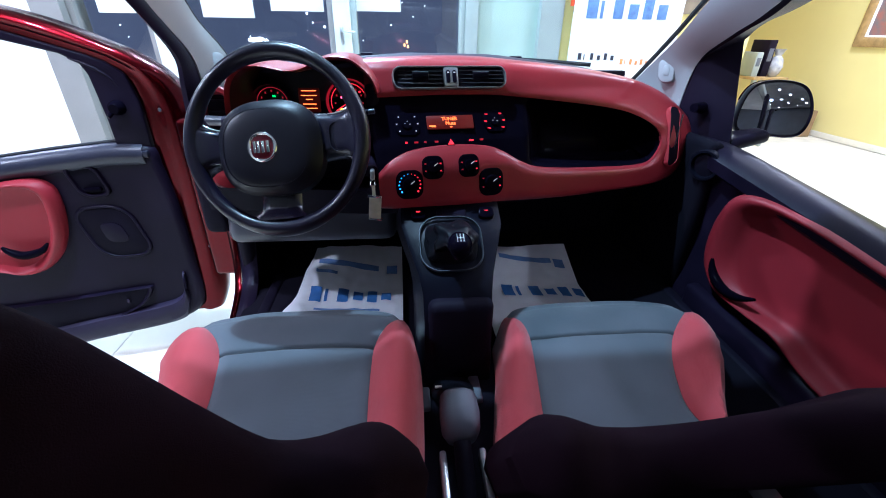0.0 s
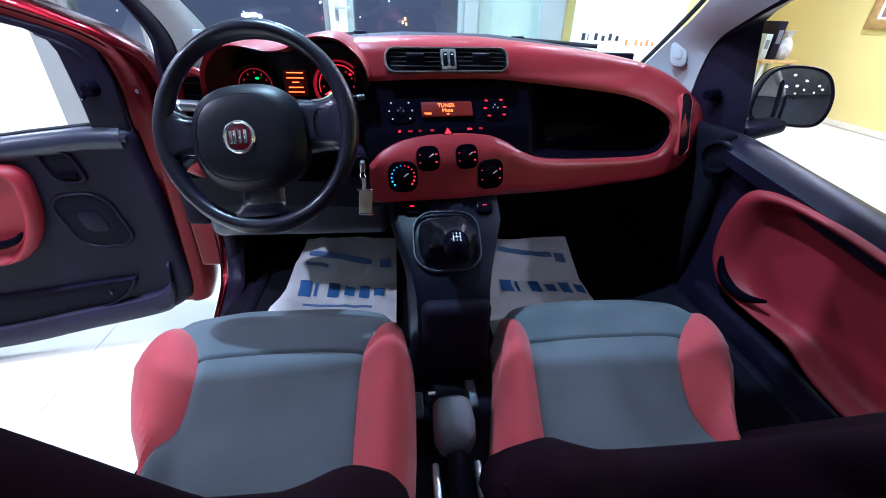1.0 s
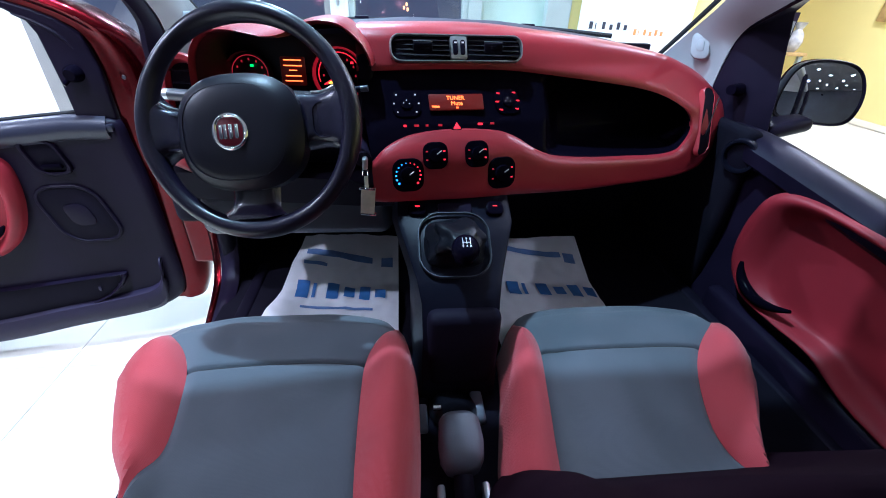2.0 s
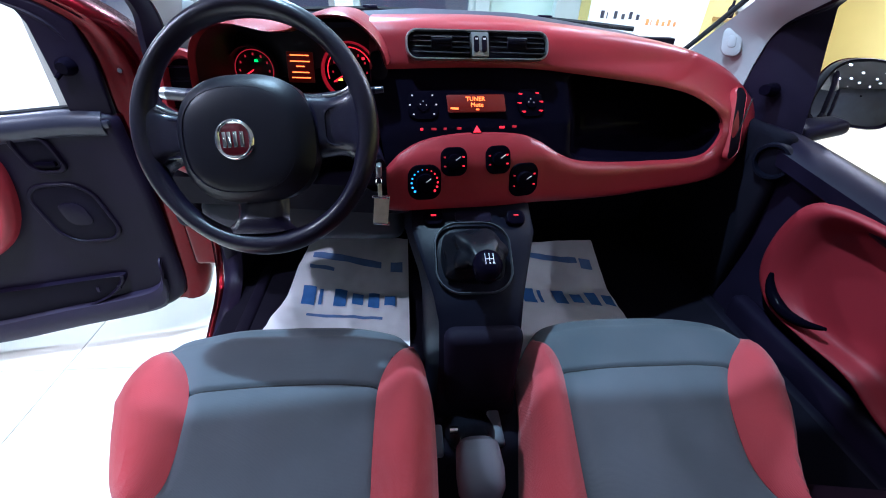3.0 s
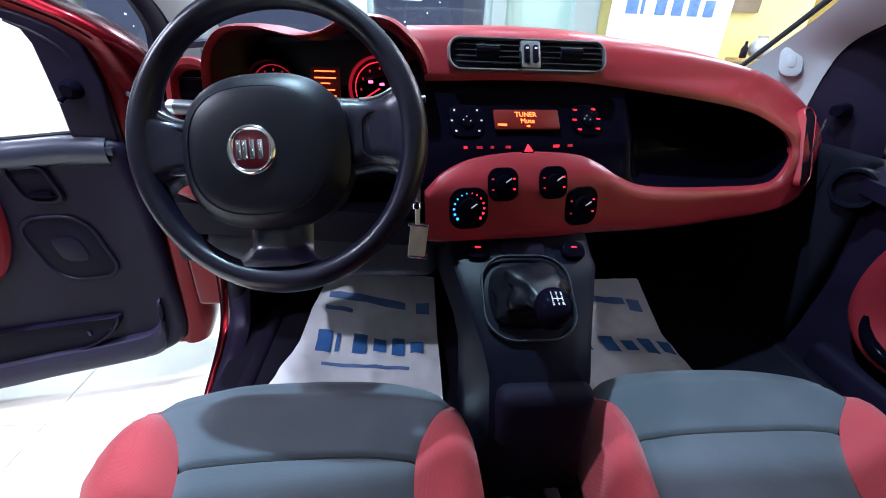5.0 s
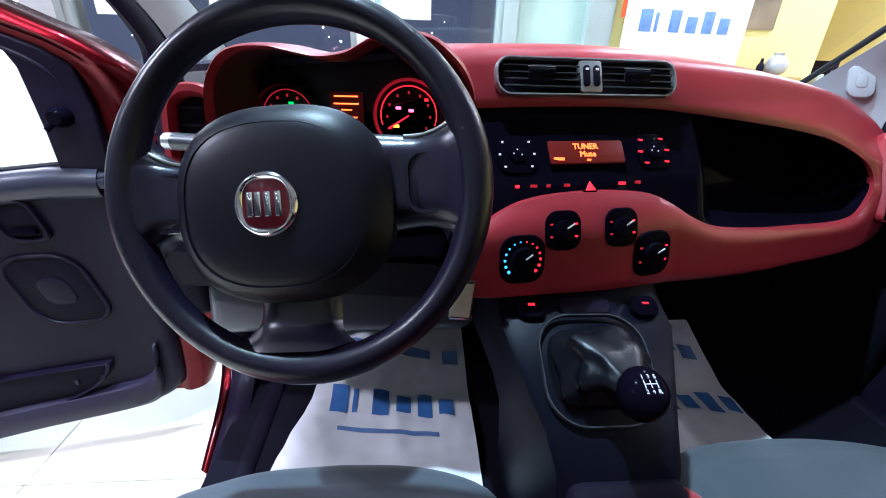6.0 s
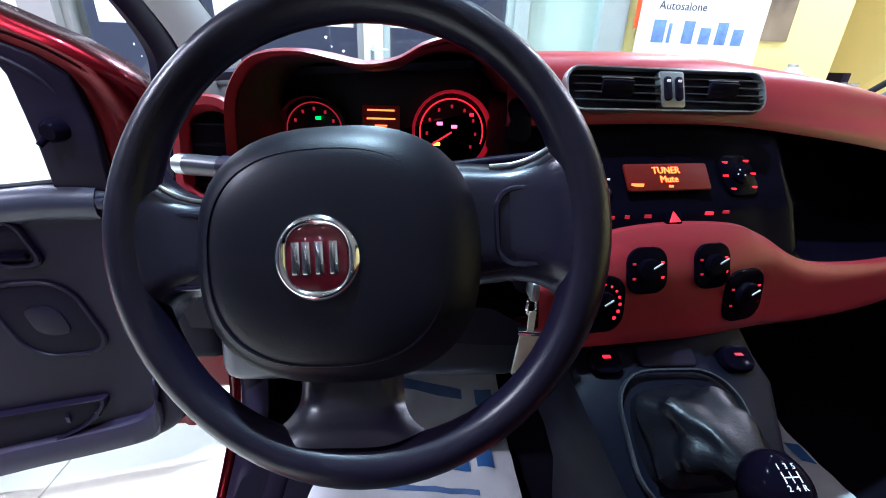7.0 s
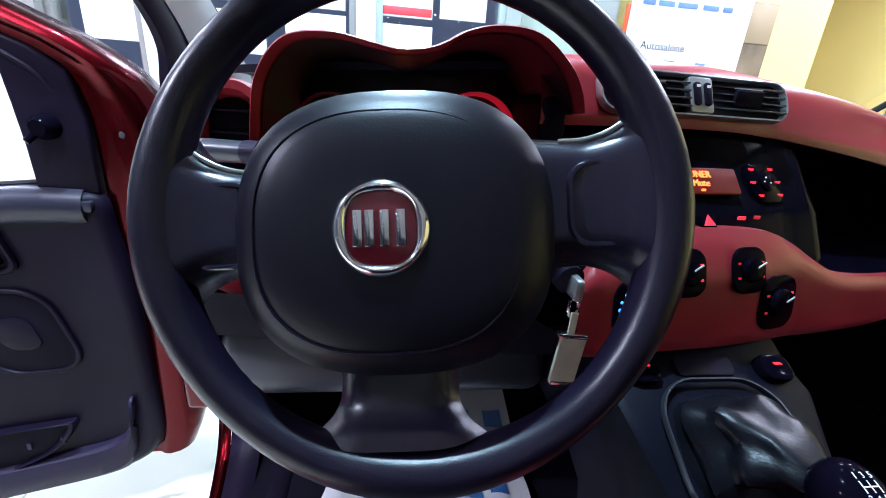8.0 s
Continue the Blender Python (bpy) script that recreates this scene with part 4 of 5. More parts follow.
def squircle(w, h, p, n=48, cu=0.0, cv=0.0):
    out = []
    for k in range(n):
        a = 2 * math.pi * k / n
        out.append((cu + w / 2 * math.copysign(abs(math.cos(a)) ** p, math.cos(a)), cv + h / 2 * math.copysign(abs(math.sin(a)) ** p, math.sin(a))))
    return out


def hp(u, v, w):
    """The wheel's middle, set a little to the door side and proud of the rim's plane."""
    return wp(u + HUBX, v - 0.0135, w + 0.020)


hub = part("airbag_cover", dome(squircle(0.210, 0.188, 0.78, cu=0.003, cv=-0.001), 0.024, -0.012), "hub", wheel, "smooth black airbag cover")
part("cover_seam", ring(squircle(0.168, 0.152, 0.78, cv=-0.002), squircle(0.165, 0.149, 0.78, cv=-0.002), lambda u, v, w: hp(u, v, w + 0.0045), 0.0022), "wheel", wheel)
for s in (-1, 1):
    hub_u = 0.062 if s > 0 else 0.085
    rows = []
    less = 0.012 if s < 0 else -0.004
    for u, top, low, w in [tuple(p) + (q.x,) for p, q in zip(smooth_line([(hub_u, 0.047, -0.047), (0.108, 0.042, -0.041), (0.128, 0.043, -0.041), (0.146, 0.050, -0.047), (0.158, 0.062, -0.058), (0.166, 0.078, -0.074)], 18), smooth_line([(-0.006, 0, 0), (-0.004, 0, 0), (-0.001, 0, 0), (0.003, 0, 0), (0.008, 0, 0), (0.010, 0, 0)], 18))]:
        line = []
        for k in range(17):
            f = k / 16
            drop = 0.016 * (abs(2 * f - 1) ** 7)
            line.append(wp(s * u, low + 0.003 + (top - less - low - 0.003) * f, w - drop))
        rows.append([line[0] + (wp(0, 0, -0.02) - WC)] + line + [line[-1] + (wp(0, 0, -0.02) - WC)])
    sp_ = part("spoke", sheet(rows), "wheel_grey", wheel, "grey moulded spoke", thick=0.004)
    part("spoke_pod", ring(rounded(0.050, 0.060, 0.017, 7, s * 0.130, -0.001 - less / 2), rounded(0.041, 0.051, 0.013, 7, s * 0.130, -0.001 - less / 2), lambda u, v, w: wp(u, v, w - 0.005), 0.008), "wheel_grey", sp_)
    part("spoke_inset", plate(rounded(0.043, 0.053, 0.014, 7, s * 0.130, -0.001 - less / 2), lambda u, v, w: wp(u, v, w - 0.005), 0.006, 0.002), "wheel", sp_)
    # silver strip added for the highlight along the spoke's top edge
    edge = [wp(s * u, v - less, w) for u, v, w in ((0.104, 0.043, -0.012), (0.120, 0.043, -0.010), (0.136, 0.047, -0.008), (0.150, 0.055, -0.005), (0.160, 0.066, 0.0))]
    part("edge_highlight", tube(smooth_line(edge, 14), 0.0022, 8), "satin", sp_, "thin silver strip standing in for the highlight on the spoke's edge")
rows = []
for v, half, w in smooth_line([(-0.060, 0.040, -0.030), (-0.090, 0.034, -0.024), (-0.115, 0.032, -0.022), (-0.136, 0.033, -0.018), (-0.148, 0.038, -0.010), (-0.156, 0.046, -0.002), (-0.162, 0.056, 0.002)], 20):
    rows.append([wp(HUBX + half * s, v, w - 0.012 * abs(s) ** 6) for s in [k / 10 - 1 for k in range(21)]])
part("lower_spoke", sheet(rows), "wheel_grey", wheel, "grey satin lower spoke", thick=0.012)
rows = []
for k in range(9):
    f = k / 8
    rise_ = 0.0045 * math.sin(math.pi * (0.12 + 0.80 * f))
    inner_ = squircle(0.0415, 0.0435, 0.72, 48)
    rows.append([hp(0.0292 * math.cos(2 * math.pi * n_ / 48) * (1 - f) + inner_[n_][0] * f - 0.003, 0.0292 * math.sin(2 * math.pi * n_ / 48) * (1 - f) + inner_[n_][1] * f - 0.001, 0.0112 + rise_) for n_ in range(48)])
badge = part("badge", sheet(rows, False, True), "chrome", wheel, "round badge with a broad domed chrome ring")
part("badge_field", plate(squircle(0.0425, 0.0445, 0.72, 36), lambda u, v, w: hp(u - 0.003, v - 0.001, w + 0.0112), 0.0022, 0.0008), "badge_red", badge, "dark red enamel field")
for u in (-0.0138, -0.0066, 0.0024, 0.0122):
    part("badge_bar", rbox(hp(u - 0.003, -0.001, 0.0142), (0.0058, 0.0020, 0.022), 0.0008, 2, Matrix((WR, WU.cross(WR), WU)).transposed()), "chrome", badge)

column = thing("steering_column", "black steering column shroud with chrome-tipped stalks", "steering column", (-0.36, 0.2, 0.88))
part("shroud", rbox((-0.375, 0.17, 0.915), (0.12, 0.22, 0.10), 0.03, 4, Euler((radians(-22), 0, 0)).to_matrix()), "black", column)
for pts, m_ in ((((-0.41, 0.14, 0.968), (-0.48, 0.165, 0.966), (-0.566, 0.198, 0.962)), "trim_dark"), (((-0.32, 0.14, 0.974), (-0.25, 0.135, 0.985), (-0.190, 0.13, 0.993)), "black")):
    thin = 0.5 if m_ == "black" else 1.0
    st = part("stalk", tube(pts, lambda f: (0.008 + 0.004 * f) * thin, 12), m_, column)
    e = Vector(pts[-1]) - Vector(pts[-2])
    part("stalk_tip", tube([pts[-1], Vector(pts[-1]) + e.normalized() * 0.014], 0.0115 * thin, 12), "satin" if thin == 1.0 else "dim_satin", st, "bright ring at the stalk's end")
    if thin == 1.0:
        d0 = Vector(pts[1]).lerp(Vector(pts[2]), 0.3)
        part("stalk_ring", tube([d0, d0 + e.normalized() * 0.018], 0.0122, 12), "dark_grey", st)

KX, KY = -0.188, 0.094
key = thing("ignition_key", "ignition key with a hanging clear plastic tag", "key", (KX, KY, 0.83))
part("lock", tube([(KX - 0.016, KY + 0.09, 0.872), (KX - 0.003, KY + 0.015, 0.862)], 0.016, 16), "black", key)
part("key_head", rbox((KX, KY + 0.008, 0.858), (0.010, 0.026, 0.024), 0.004), "satin", key)
part("ring", tube([Vector((KX, KY, 0.838)) + Vector((0.005 * math.cos(a), 0.004, 0.013 * math.sin(a))) for a in [2 * math.pi * j / 16 for j in range(16)]], 0.0018, 6, True), "chrome", key)
part("strap", rbox((KX + 0.001, KY, 0.820), (0.008, 0.003, 0.026), 0.001), "tag", key)
tg = part("tag", rbox((KX + 0.002, KY - 0.001, 0.778), (0.029, 0.006, 0.062), 0.002, 2, Euler((0, radians(5), 0)).to_matrix()), "tag", key, "yellowed clear plastic tag")
for z in (0.807, 0.749):
    part("clip", rbox((KX + 0.002, KY - 0.001, z), (0.032, 0.009, 0.005), 0.001, 2, Euler((0, radians(5), 0)).to_matrix()), "chrome", tg)


# ---------------------------------------------------------------- seats
def cushion_point(sh, s, v):
    """s across (-1 to 1, beyond: down the side), v from the front edge (0) backwards (1); sh: the seat's shape."""
    a = min(abs(s), 1.0)
    half = soft_table(v, SEAT_V, sh["right"] if s > 0 else sh["left"])
    x = sh["xc"] + math.copysign(half * a, s)
    y = sh["yf"] - 0.05 - 0.47 * v - 0.085 * a ** 3.5 * max(0, 1 - max(v, 0) * 1.4)
    lobe = math.exp(-((a - 0.86) / 0.15) ** 2)
    z = sh["zc"] - 0.03 * v + 0.026 * lobe * min(1, 0.30 + max(v, 0) * 3) - 0.008 * math.cos(a * math.pi / 1.5)
    if a > 0.88:
        z -= 0.016 * ((a - 0.88) / 0.12) ** 2
    if abs(s) > 1:
        d = abs(s) - 1
        z -= 0.24 * d + 0.012 * min(1, d * 10)
        x += math.copysign(0.014 * math.sin(min(1, d * 3) * math.pi / 2), s)
    if v < 0:
        d = -v
        z -= 0.014 + 0.05 * (1 - math.cos(min(1, d * 5) * math.pi / 2)) + 0.25 * max(0, d - 0.2)
        y = sh["yf"] - 0.05 - 0.085 * a ** 3.5 + 0.05 * math.sin(min(1, d * 5) * math.pi / 2) * (1 - 0.3 * a)
    elif v < 0.14:
        z -= 0.014 * (1 - v / 0.14) ** 2
    return Vector((x, y, z))


SEAT_V = (-0.3, 0.0, 0.10, 0.25, 0.42, 0.58, 0.68, 0.78, 1.0)


def seat(sh, inner, name, label):
    t = thing(name, label, "car seat", (sh["xc"], sh["yf"] - 0.3, 0.395), group="front seats")
    xc, yf, zc = sh["xc"], sh["yf"], sh["zc"]
    V = sorted([-0.36, -0.30, -0.24, -0.2, -0.16, -0.12, -0.08, -0.04] + [k / 36 for k in range(37)] + [0.262, 0.268, 0.273, 0.277, 0.28, 0.283, 0.287, 0.292, 0.298])

    def edge(v, side):
        return soft_table(v, SEAT_V, sh["edge_in"] if side == inner else sh["edge_out"])
    rows = []
    for v in V:
        el, er = -edge(v, -1), edge(v, 1)
        row = []
        for k in range(31):
            s = el + (er - el) * k / 30
            p = cushion_point(sh, s, v)
            groove = math.exp(-((v - 0.28) / 0.008) ** 2) * 0.009 + math.exp(-((abs(2 * k / 30 - 1) - 1) / 0.05) ** 2) * 0.007
            p.z += 0.007 * math.cos((k / 30 - 0.5) * math.pi) * (1 if v > 0 else 0) - groove + 0.0022 * noise.noise((p.x * 11, p.y * 11, xc))
            row.append(p)
        rows.append(row)
    part("seat_cushion", sheet(rows), "grey_cloth", t, "blue-grey woven seat cushion")
    vi = min(range(len(V)), key=lambda i: abs(V[i] - 0.28))
    part("cross_seam", tube([p + Vector((0, 0, 0.001)) for p in rows[vi]], 0.0024, 6), "rubber", t, "dark stitched cross seam")
    for side in (-1, 1):
        rows = []
        for v in V:
            if v < -0.07:
                continue
            e = edge(v, side)
            row = []
            for k in range(17):
                p = cushion_point(sh, side * (e + (1.6 - e) * k / 16), v)
                p.z += (-0.007, 0.003, 0.005, 0.004, 0.002)[k] if k < 5 else 0
                row.append(p)
            rows.append(row)
        part("side_bolster", sheet(rows), "red_cloth", t, "raspberry red cloth side bolster")
        rows = []
        for v in [v for v in V if v <= 0.03]:
            e = edge(v, side)
            rows.append([cushion_point(sh, side * (e + (1.6 - e) * k / 10), v) - Vector((0, 0.003, 0.004)) for k in range(11)])
        part("front_corner", sheet(rows), "grey_cloth", t)
    part("seat_base", rbox((xc, yf - 0.30, (zc + 0.33) / 2 - 0.01), (0.36, 0.40, zc - 0.41), 0.02), "black_matt", t)
    for sx in (-0.15, 0.15):
        part("seat_rail", rbox((xc + sx, yf - 0.33, 0.408), (0.04, 0.55, 0.025), 0.006), "satin", t)
    # backrest, leaning back, with shoulders and a raised head restraint
    low = Vector((xc, yf - 0.455, zc - 0.045))
    lean = Vector((0, -0.52, 0.854)).normalized()
    fwd = Vector((0, lean.z, -lean.y))
    xs, zs = sh["back_x"], sh["back_z"]
    rows = []
    for j in range(57):
        x = xs[0] + (xs[-1] - xs[0]) * j / 56
        top = (sum(lerp_table(x + d, xs, zs) for d in (-0.015, 0.0, 0.015)) / 3 - low.z) / lean.z
        q = abs(2 * j / 56 - 1)
        side_ = math.sqrt(max(0, 1 - max(0, (q - 0.84) / 0.16) ** 2))
        f_, r_ = [], []
        for k in range(21):
            h = -0.05 + (top + 0.05) * (1 - (1 - k / 20) ** 1.6)
            end = math.sqrt(max(0, 1 - (max(0, h - top + 0.05) / 0.05) ** 2))
            swell = 0.020 * math.exp(-((q - 0.78) / 0.17) ** 2) * min(1, max(0, (top - h) / 0.1))
            f_.append(Vector((x, low.y, low.z)) + lean * h + fwd * ((0.035 + swell) * min(end, side_) - 0.03))
            r_.append(Vector((x, low.y, low.z)) + lean * h - fwd * (0.065 * min(end, side_) + 0.03))
        for p in f_ + r_:
            p.y += sh["upright"] * max(0, p.z - sh["neck"])  # the head restraint stands upright
        rows.append(f_ + r_[::-1])
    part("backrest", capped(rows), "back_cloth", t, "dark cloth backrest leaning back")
    return t


DRIVER = {"neck": 0.84, "upright": 0.44, "back_x": (-0.62, -0.59, -0.56, -0.50, -0.45, -0.40, -0.37, -0.34, -0.31, -0.28, -0.24, -0.205, -0.16, -0.13, -0.10), "back_z": (0.80, 0.86, 0.875, 0.90, 0.98, 1.045, 1.05, 1.025, 0.98, 0.928, 0.866, 0.850, 0.870, 0.856, 0.80), "xc": -0.36, "yf": 0.058, "zc": 0.555,
          "left": (0.24, 0.26, 0.272, 0.262, 0.236, 0.208, 0.182, 0.15, 0.15), "right": (0.24, 0.250, 0.256, 0.258, 0.258, 0.256, 0.255, 0.25, 0.25),
          "edge_in": (0.93, 0.90, 0.78, 0.65, 0.64, 0.64, 0.65, 0.66, 0.7), "edge_out": (0.92, 0.88, 0.72, 0.60, 0.60, 0.62, 0.70, 0.97, 0.99)}
PASSENGER = {"neck": 0.90, "upright": 0.66, "back_x": (0.02, 0.05, 0.08, 0.12, 0.17, 0.24, 0.31, 0.36, 0.40, 0.47, 0.55, 0.62), "back_z": (0.66, 0.715, 0.728, 0.700, 0.652, 0.622, 0.622, 0.645, 0.690, 0.748, 0.770, 0.70), "xc": 0.38, "yf": 0.115, "zc": 0.505,
             "left": (0.258, 0.262, 0.266, 0.273, 0.287, 0.300, 0.308, 0.317, 0.335), "right": (0.25, 0.258, 0.268, 0.266, 0.236, 0.202, 0.178, 0.145, 0.09),
             "edge_in": (0.93, 0.90, 0.80, 0.740, 0.741, 0.745, 0.747, 0.75, 0.752), "edge_out": (0.95, 0.93, 0.86, 0.66, 0.54, 0.48, 0.46, 0.48, 0.99)}
driver = seat(DRIVER, 1, "driver_seat", "grey and red cloth driver's seat beside the open door")
passenger = seat(PASSENGER, -1, "passenger_seat", "grey and red cloth front passenger seat")
buckle = thing("seat_belt_buckle", "black seat belt buckle with an orange release button", "seat belt buckle", (0.085, -0.33, 0.36))
part("stalk", rbox((0.090, -0.35, 0.38), (0.014, 0.03, 0.12), 0.004), "black", buckle)
part("housing", rbox((0.080, -0.325, 0.435), (0.024, 0.040, 0.05), 0.006), "black", buckle)
part("release_button", rbox((0.076, -0.315, 0.462), (0.020, 0.018, 0.010), 0.003), "orange", buckle, "orange release button")


# ---------------------------------------------------------------- paper mats
def paper_mat(x0, x1, y0, y1, z, label, bars):
    t = thing("paper_floor_mat", label, "paper mat", ((x0 + x1) / 2, (y0 + y1) / 2, z), group="paper mats")

    def lie(x, y):
        slope = max(0, y - 0.30) * 0.35
        return z + slope + 0.010 * noise.noise((x * 9, y * 9, 1.3)) + 0.004 * noise.noise((x * 30, y * 30, 4.0))
    nx, ny = 60, 60
    lean_in = 0.09 if x0 < 0 else 0.0
    bm = sheet([[Vector((x0 + (x1 - x0) * i / nx + lean_in * (1 - i / nx) * j / ny, y0 + (y1 - y0) * j / ny, lie(x0 + (x1 - x0) * i / nx + lean_in * (1 - i / nx) * j / ny, y0 + (y1 - y0) * j / ny))) for j in range(ny + 1)] for i in range(nx + 1)])
    part("sheet", bm, "paper", t, "crumpled white paper", thick=0.0008)
    for u, v, w, h, m_ in bars:
        rows = []
        for i in range(9):
            x = u + w * (i / 8 - 0.5)
            rows.append([Vector((x, y, lie(x, y) + 0.0032)) for y in [v + h * (j / 5 - 0.5) - 0.16 * (x - (x0 + x1) / 2) for j in range(6)]])
        part("print_bar", sheet(rows), m_, t)
    return t


MAT_Z = 0.405
name_bars = [(-0.405, 0.036, 0.062), (-0.372, 0.010, 0.055), (-0.318, 0.034, 0.062), (-0.270, 0.030, 0.044), (-0.226, 0.030, 0.062), (-0.182, 0.030, 0.044)]
paper_mat(-0.515, -0.13, 0.06, 0.49, MAT_Z, "crumpled white paper floor mat with blue print in the driver's footwell", [(u, 0.275, w, h, "ink") for u, w, h in name_bars] + [(-0.31, 0.41, 0.20, 0.022, "ink_pale"), (-0.38, 0.37, 0.07, 0.012, "ink_pale"), (-0.165, 0.405, 0.035, 0.035, "ink_pale"), (-0.30, 0.205, 0.20, 0.010, "ink_pale")])
paper_mat(0.125, 0.46, 0.03, 0.47, MAT_Z, "crumpled white paper floor mat with blue print in the passenger's footwell", [(u + 0.62, 0.265, w, h, "ink") for u, w, h in name_bars] + [(0.30, 0.41, 0.18, 0.022, "ink_pale"), (0.415, 0.40, 0.035, 0.035, "ink_pale")])

# ---------------------------------------------------------------- car body
car = thing("hatchback_car", "red hatchback body shell seen from inside", "car", (0, 0, 0.2))
part("floor_pan", rbox((0.0825, -0.35, 0.385), (1.395, 2.3, 0.02), 0.004), "carpet", car, "black carpeted floor")
part("footwell_bulkhead", rbox((0.02, 0.80, 0.70), (1.42, 0.03, 0.66), 0.004), "black_matt", car)
for s, xo, wide in ((-1, -0.595, 0.06), (1, 0.82, 0.10)):
    part("door_sill", rbox((xo, -0.55, 0.335), (wide, 1.7, 0.11), 0.025, 3), "paint", car, "painted red door sill")
    part("sill_trim", rbox((xo - s * (wide / 2 + 0.015), -0.40, 0.380), (0.04, 1.7, 0.04), 0.012, 3), "black_matt", car)
part("kick_panel", rbox((-0.630, 0.59, 0.62), (0.05, 0.40, 0.5), 0.02, 3), "black_matt", car)
part("kick_panel", rbox((0.795, 0.55, 0.60), (0.05, 0.55, 0.56), 0.02, 3), "carpet", car)


def strip(a_line, b_line, n=30, bulge=0.012, out=(0, 0, 1)):
    """A band between two lines of control points, slightly domed."""
    A, B = smooth_line(a_line, n), smooth_line(b_line, n)
    o = Vector(out)
    return sheet([[p.lerp(q, k / 8) + o * bulge * math.sin(math.pi * k / 8) for k in range(9)] for p, q in zip(A, B)])


# A-pillars: pale trim inside, dark seal, painted outside
RIGHT_A = [(0.735, 0.80, 0.93), (0.735, 0.665, 1.027), (0.735, 0.505, 1.148), (0.73, 0.385, 1.240), (0.715, 0.20, 1.36), (0.68, 0.03, 1.46)]
RIGHT_B = [(0.80, 0.50, 0.90), (0.80, 0.492, 1.02), (0.80, 0.470, 1.105), (0.79, 0.34, 1.170), (0.78, 0.21, 1.230), (0.73, -0.06, 1.40)]
part("pillar_trim", strip(RIGHT_A, RIGHT_B, out=(-0.6, -0.6, 0.3)), "trim_grey", car, "pale grey pillar trim", thick=0.02)
LEFT_A = [(-0.72, 0.90, 0.95), (-0.72, 0.76, 1.075), (-0.72, 0.600, 1.165), (-0.71, 0.50, 1.232), (-0.69, 0.30, 1.345), (-0.64, 0.04, 1.46)]
LEFT_B = [(-0.73, 0.57, 0.90), (-0.72, 0.535, 1.02), (-0.72, 0.50, 1.095), (-0.72, 0.37, 1.190), (-0.70, 0.17, 1.315), (-0.65, -0.08, 1.42)]
LEFT_C = [(-0.735, 0.45, 0.88), (-0.723, 0.445, 1.012), (-0.72, 0.436, 1.088), (-0.72, 0.306, 1.193), (-0.70, 0.07, 1.32), (-0.66, -0.16, 1.42)]
part("pillar_trim", strip(LEFT_A, LEFT_B, out=(0.6, -0.6, 0.3)), "trim_grey", car, "pale grey pillar trim", thick=0.02)
for cxp, s in (((0.755, 0.555, 1.045), 1), ((-0.705, 0.655, 1.045), -1)):
    pl = on_plane(Vector(cxp) + Vector((-0.66 * s, -0.66, 0.21)) * 0.016, (0.7, -0.7 * s, 0), (0, 0.3, 0.95))
    b_ = part("pillar_button", plate(rounded(0.050, 0.072, 0.020, 6), pl, 0.016, 0.007), "trim_grey", car)
    part("button_centre", plate(rounded(0.020, 0.030, 0.008, 5), lambda u, v, w, pl=pl: pl(u, v, w + 0.014), 0.004, 0.002), "trim_grey", b_)
part("pillar_seal", tube(smooth_line([(x - 0.006, y + 0.02, z + 0.006) for x, y, z in RIGHT_A], 24), 0.007, 8), "rubber", car)
part("pillar_seal", tube(smooth_line([(x + 0.006, y + 0.02, z + 0.006) for x, y, z in LEFT_A], 24), 0.008, 8), "rubber", car)
part("pillar_frame", strip(LEFT_B, LEFT_C, out=(0.5, -0.5, 0)), "black", car, "black door opening seal", thick=0.015)
part("front_door_jamb", rbox((-0.745, 0.535, 0.64), (0.10, 0.08, 0.54), 0.015, 3), "paint", car, "painted red door jamb")
part("sill_sweep", strip([(-0.700, 0.45, 0.60), (-0.690, 0.42, 0.47), (-0.674, 0.345, 0.395), (-0.640, 0.16, 0.372)], [(-0.672, 0.44, 0.60), (-0.662, 0.405, 0.47), (-0.648, 0.33, 0.395), (-0.616, 0.15, 0.372)], 20, 0.006, (0, -0.7, 0.7)), "paint", car, "red sweep from the jamb into the sill", thick=0.012)
part("sill_cover", strip([(-0.674, 0.450, 0.62), (-0.663, 0.412, 0.47), (-0.650, 0.335, 0.397), (-0.618, 0.12, 0.376)], [(-0.606, 0.43, 0.62), (-0.602, 0.39, 0.47), (-0.594, 0.31, 0.400), (-0.575, 0.10, 0.384)], 20, 0.010, (0, -0.7, 0.7)), "black", car, "black sill cover rising to the kick panel", thick=0.012)

# windscreen, bonnet, roof, rear shell
rows = []
for i in range(17):
    x = -0.70 + 1.43 * i / 16
    b_ = Vector((x, 1.00 - 0.30 * (x / 0.75) ** 2, 1.035))
    t_ = Vector((x * 0.90, 0.06 - 0.06 * (x / 0.75) ** 2, 1.49))
    rows.append([b_.lerp(t_, k / 10) + Vector((0, 0.02, 0.02)) * math.sin(math.pi * k / 10) for k in range(11)])
ws = part("windscreen", sheet(rows), "glass", car, "clear windscreen")
ws.visible_shadow = False
rows = []
for i in range(21):
    x = -0.76 + 1.55 * i / 20
    rows.append([Vector((x, 1.02 - 0.30 * (x / 0.78) ** 2 + k * 0.1, 1.00 - 0.006 * k * k - 0.06 * (x / 0.78) ** 4)) for k in range(9)])
part("bonnet", sheet(rows), "paint", car, "short red bonnet", thick=0.01)
rows = []
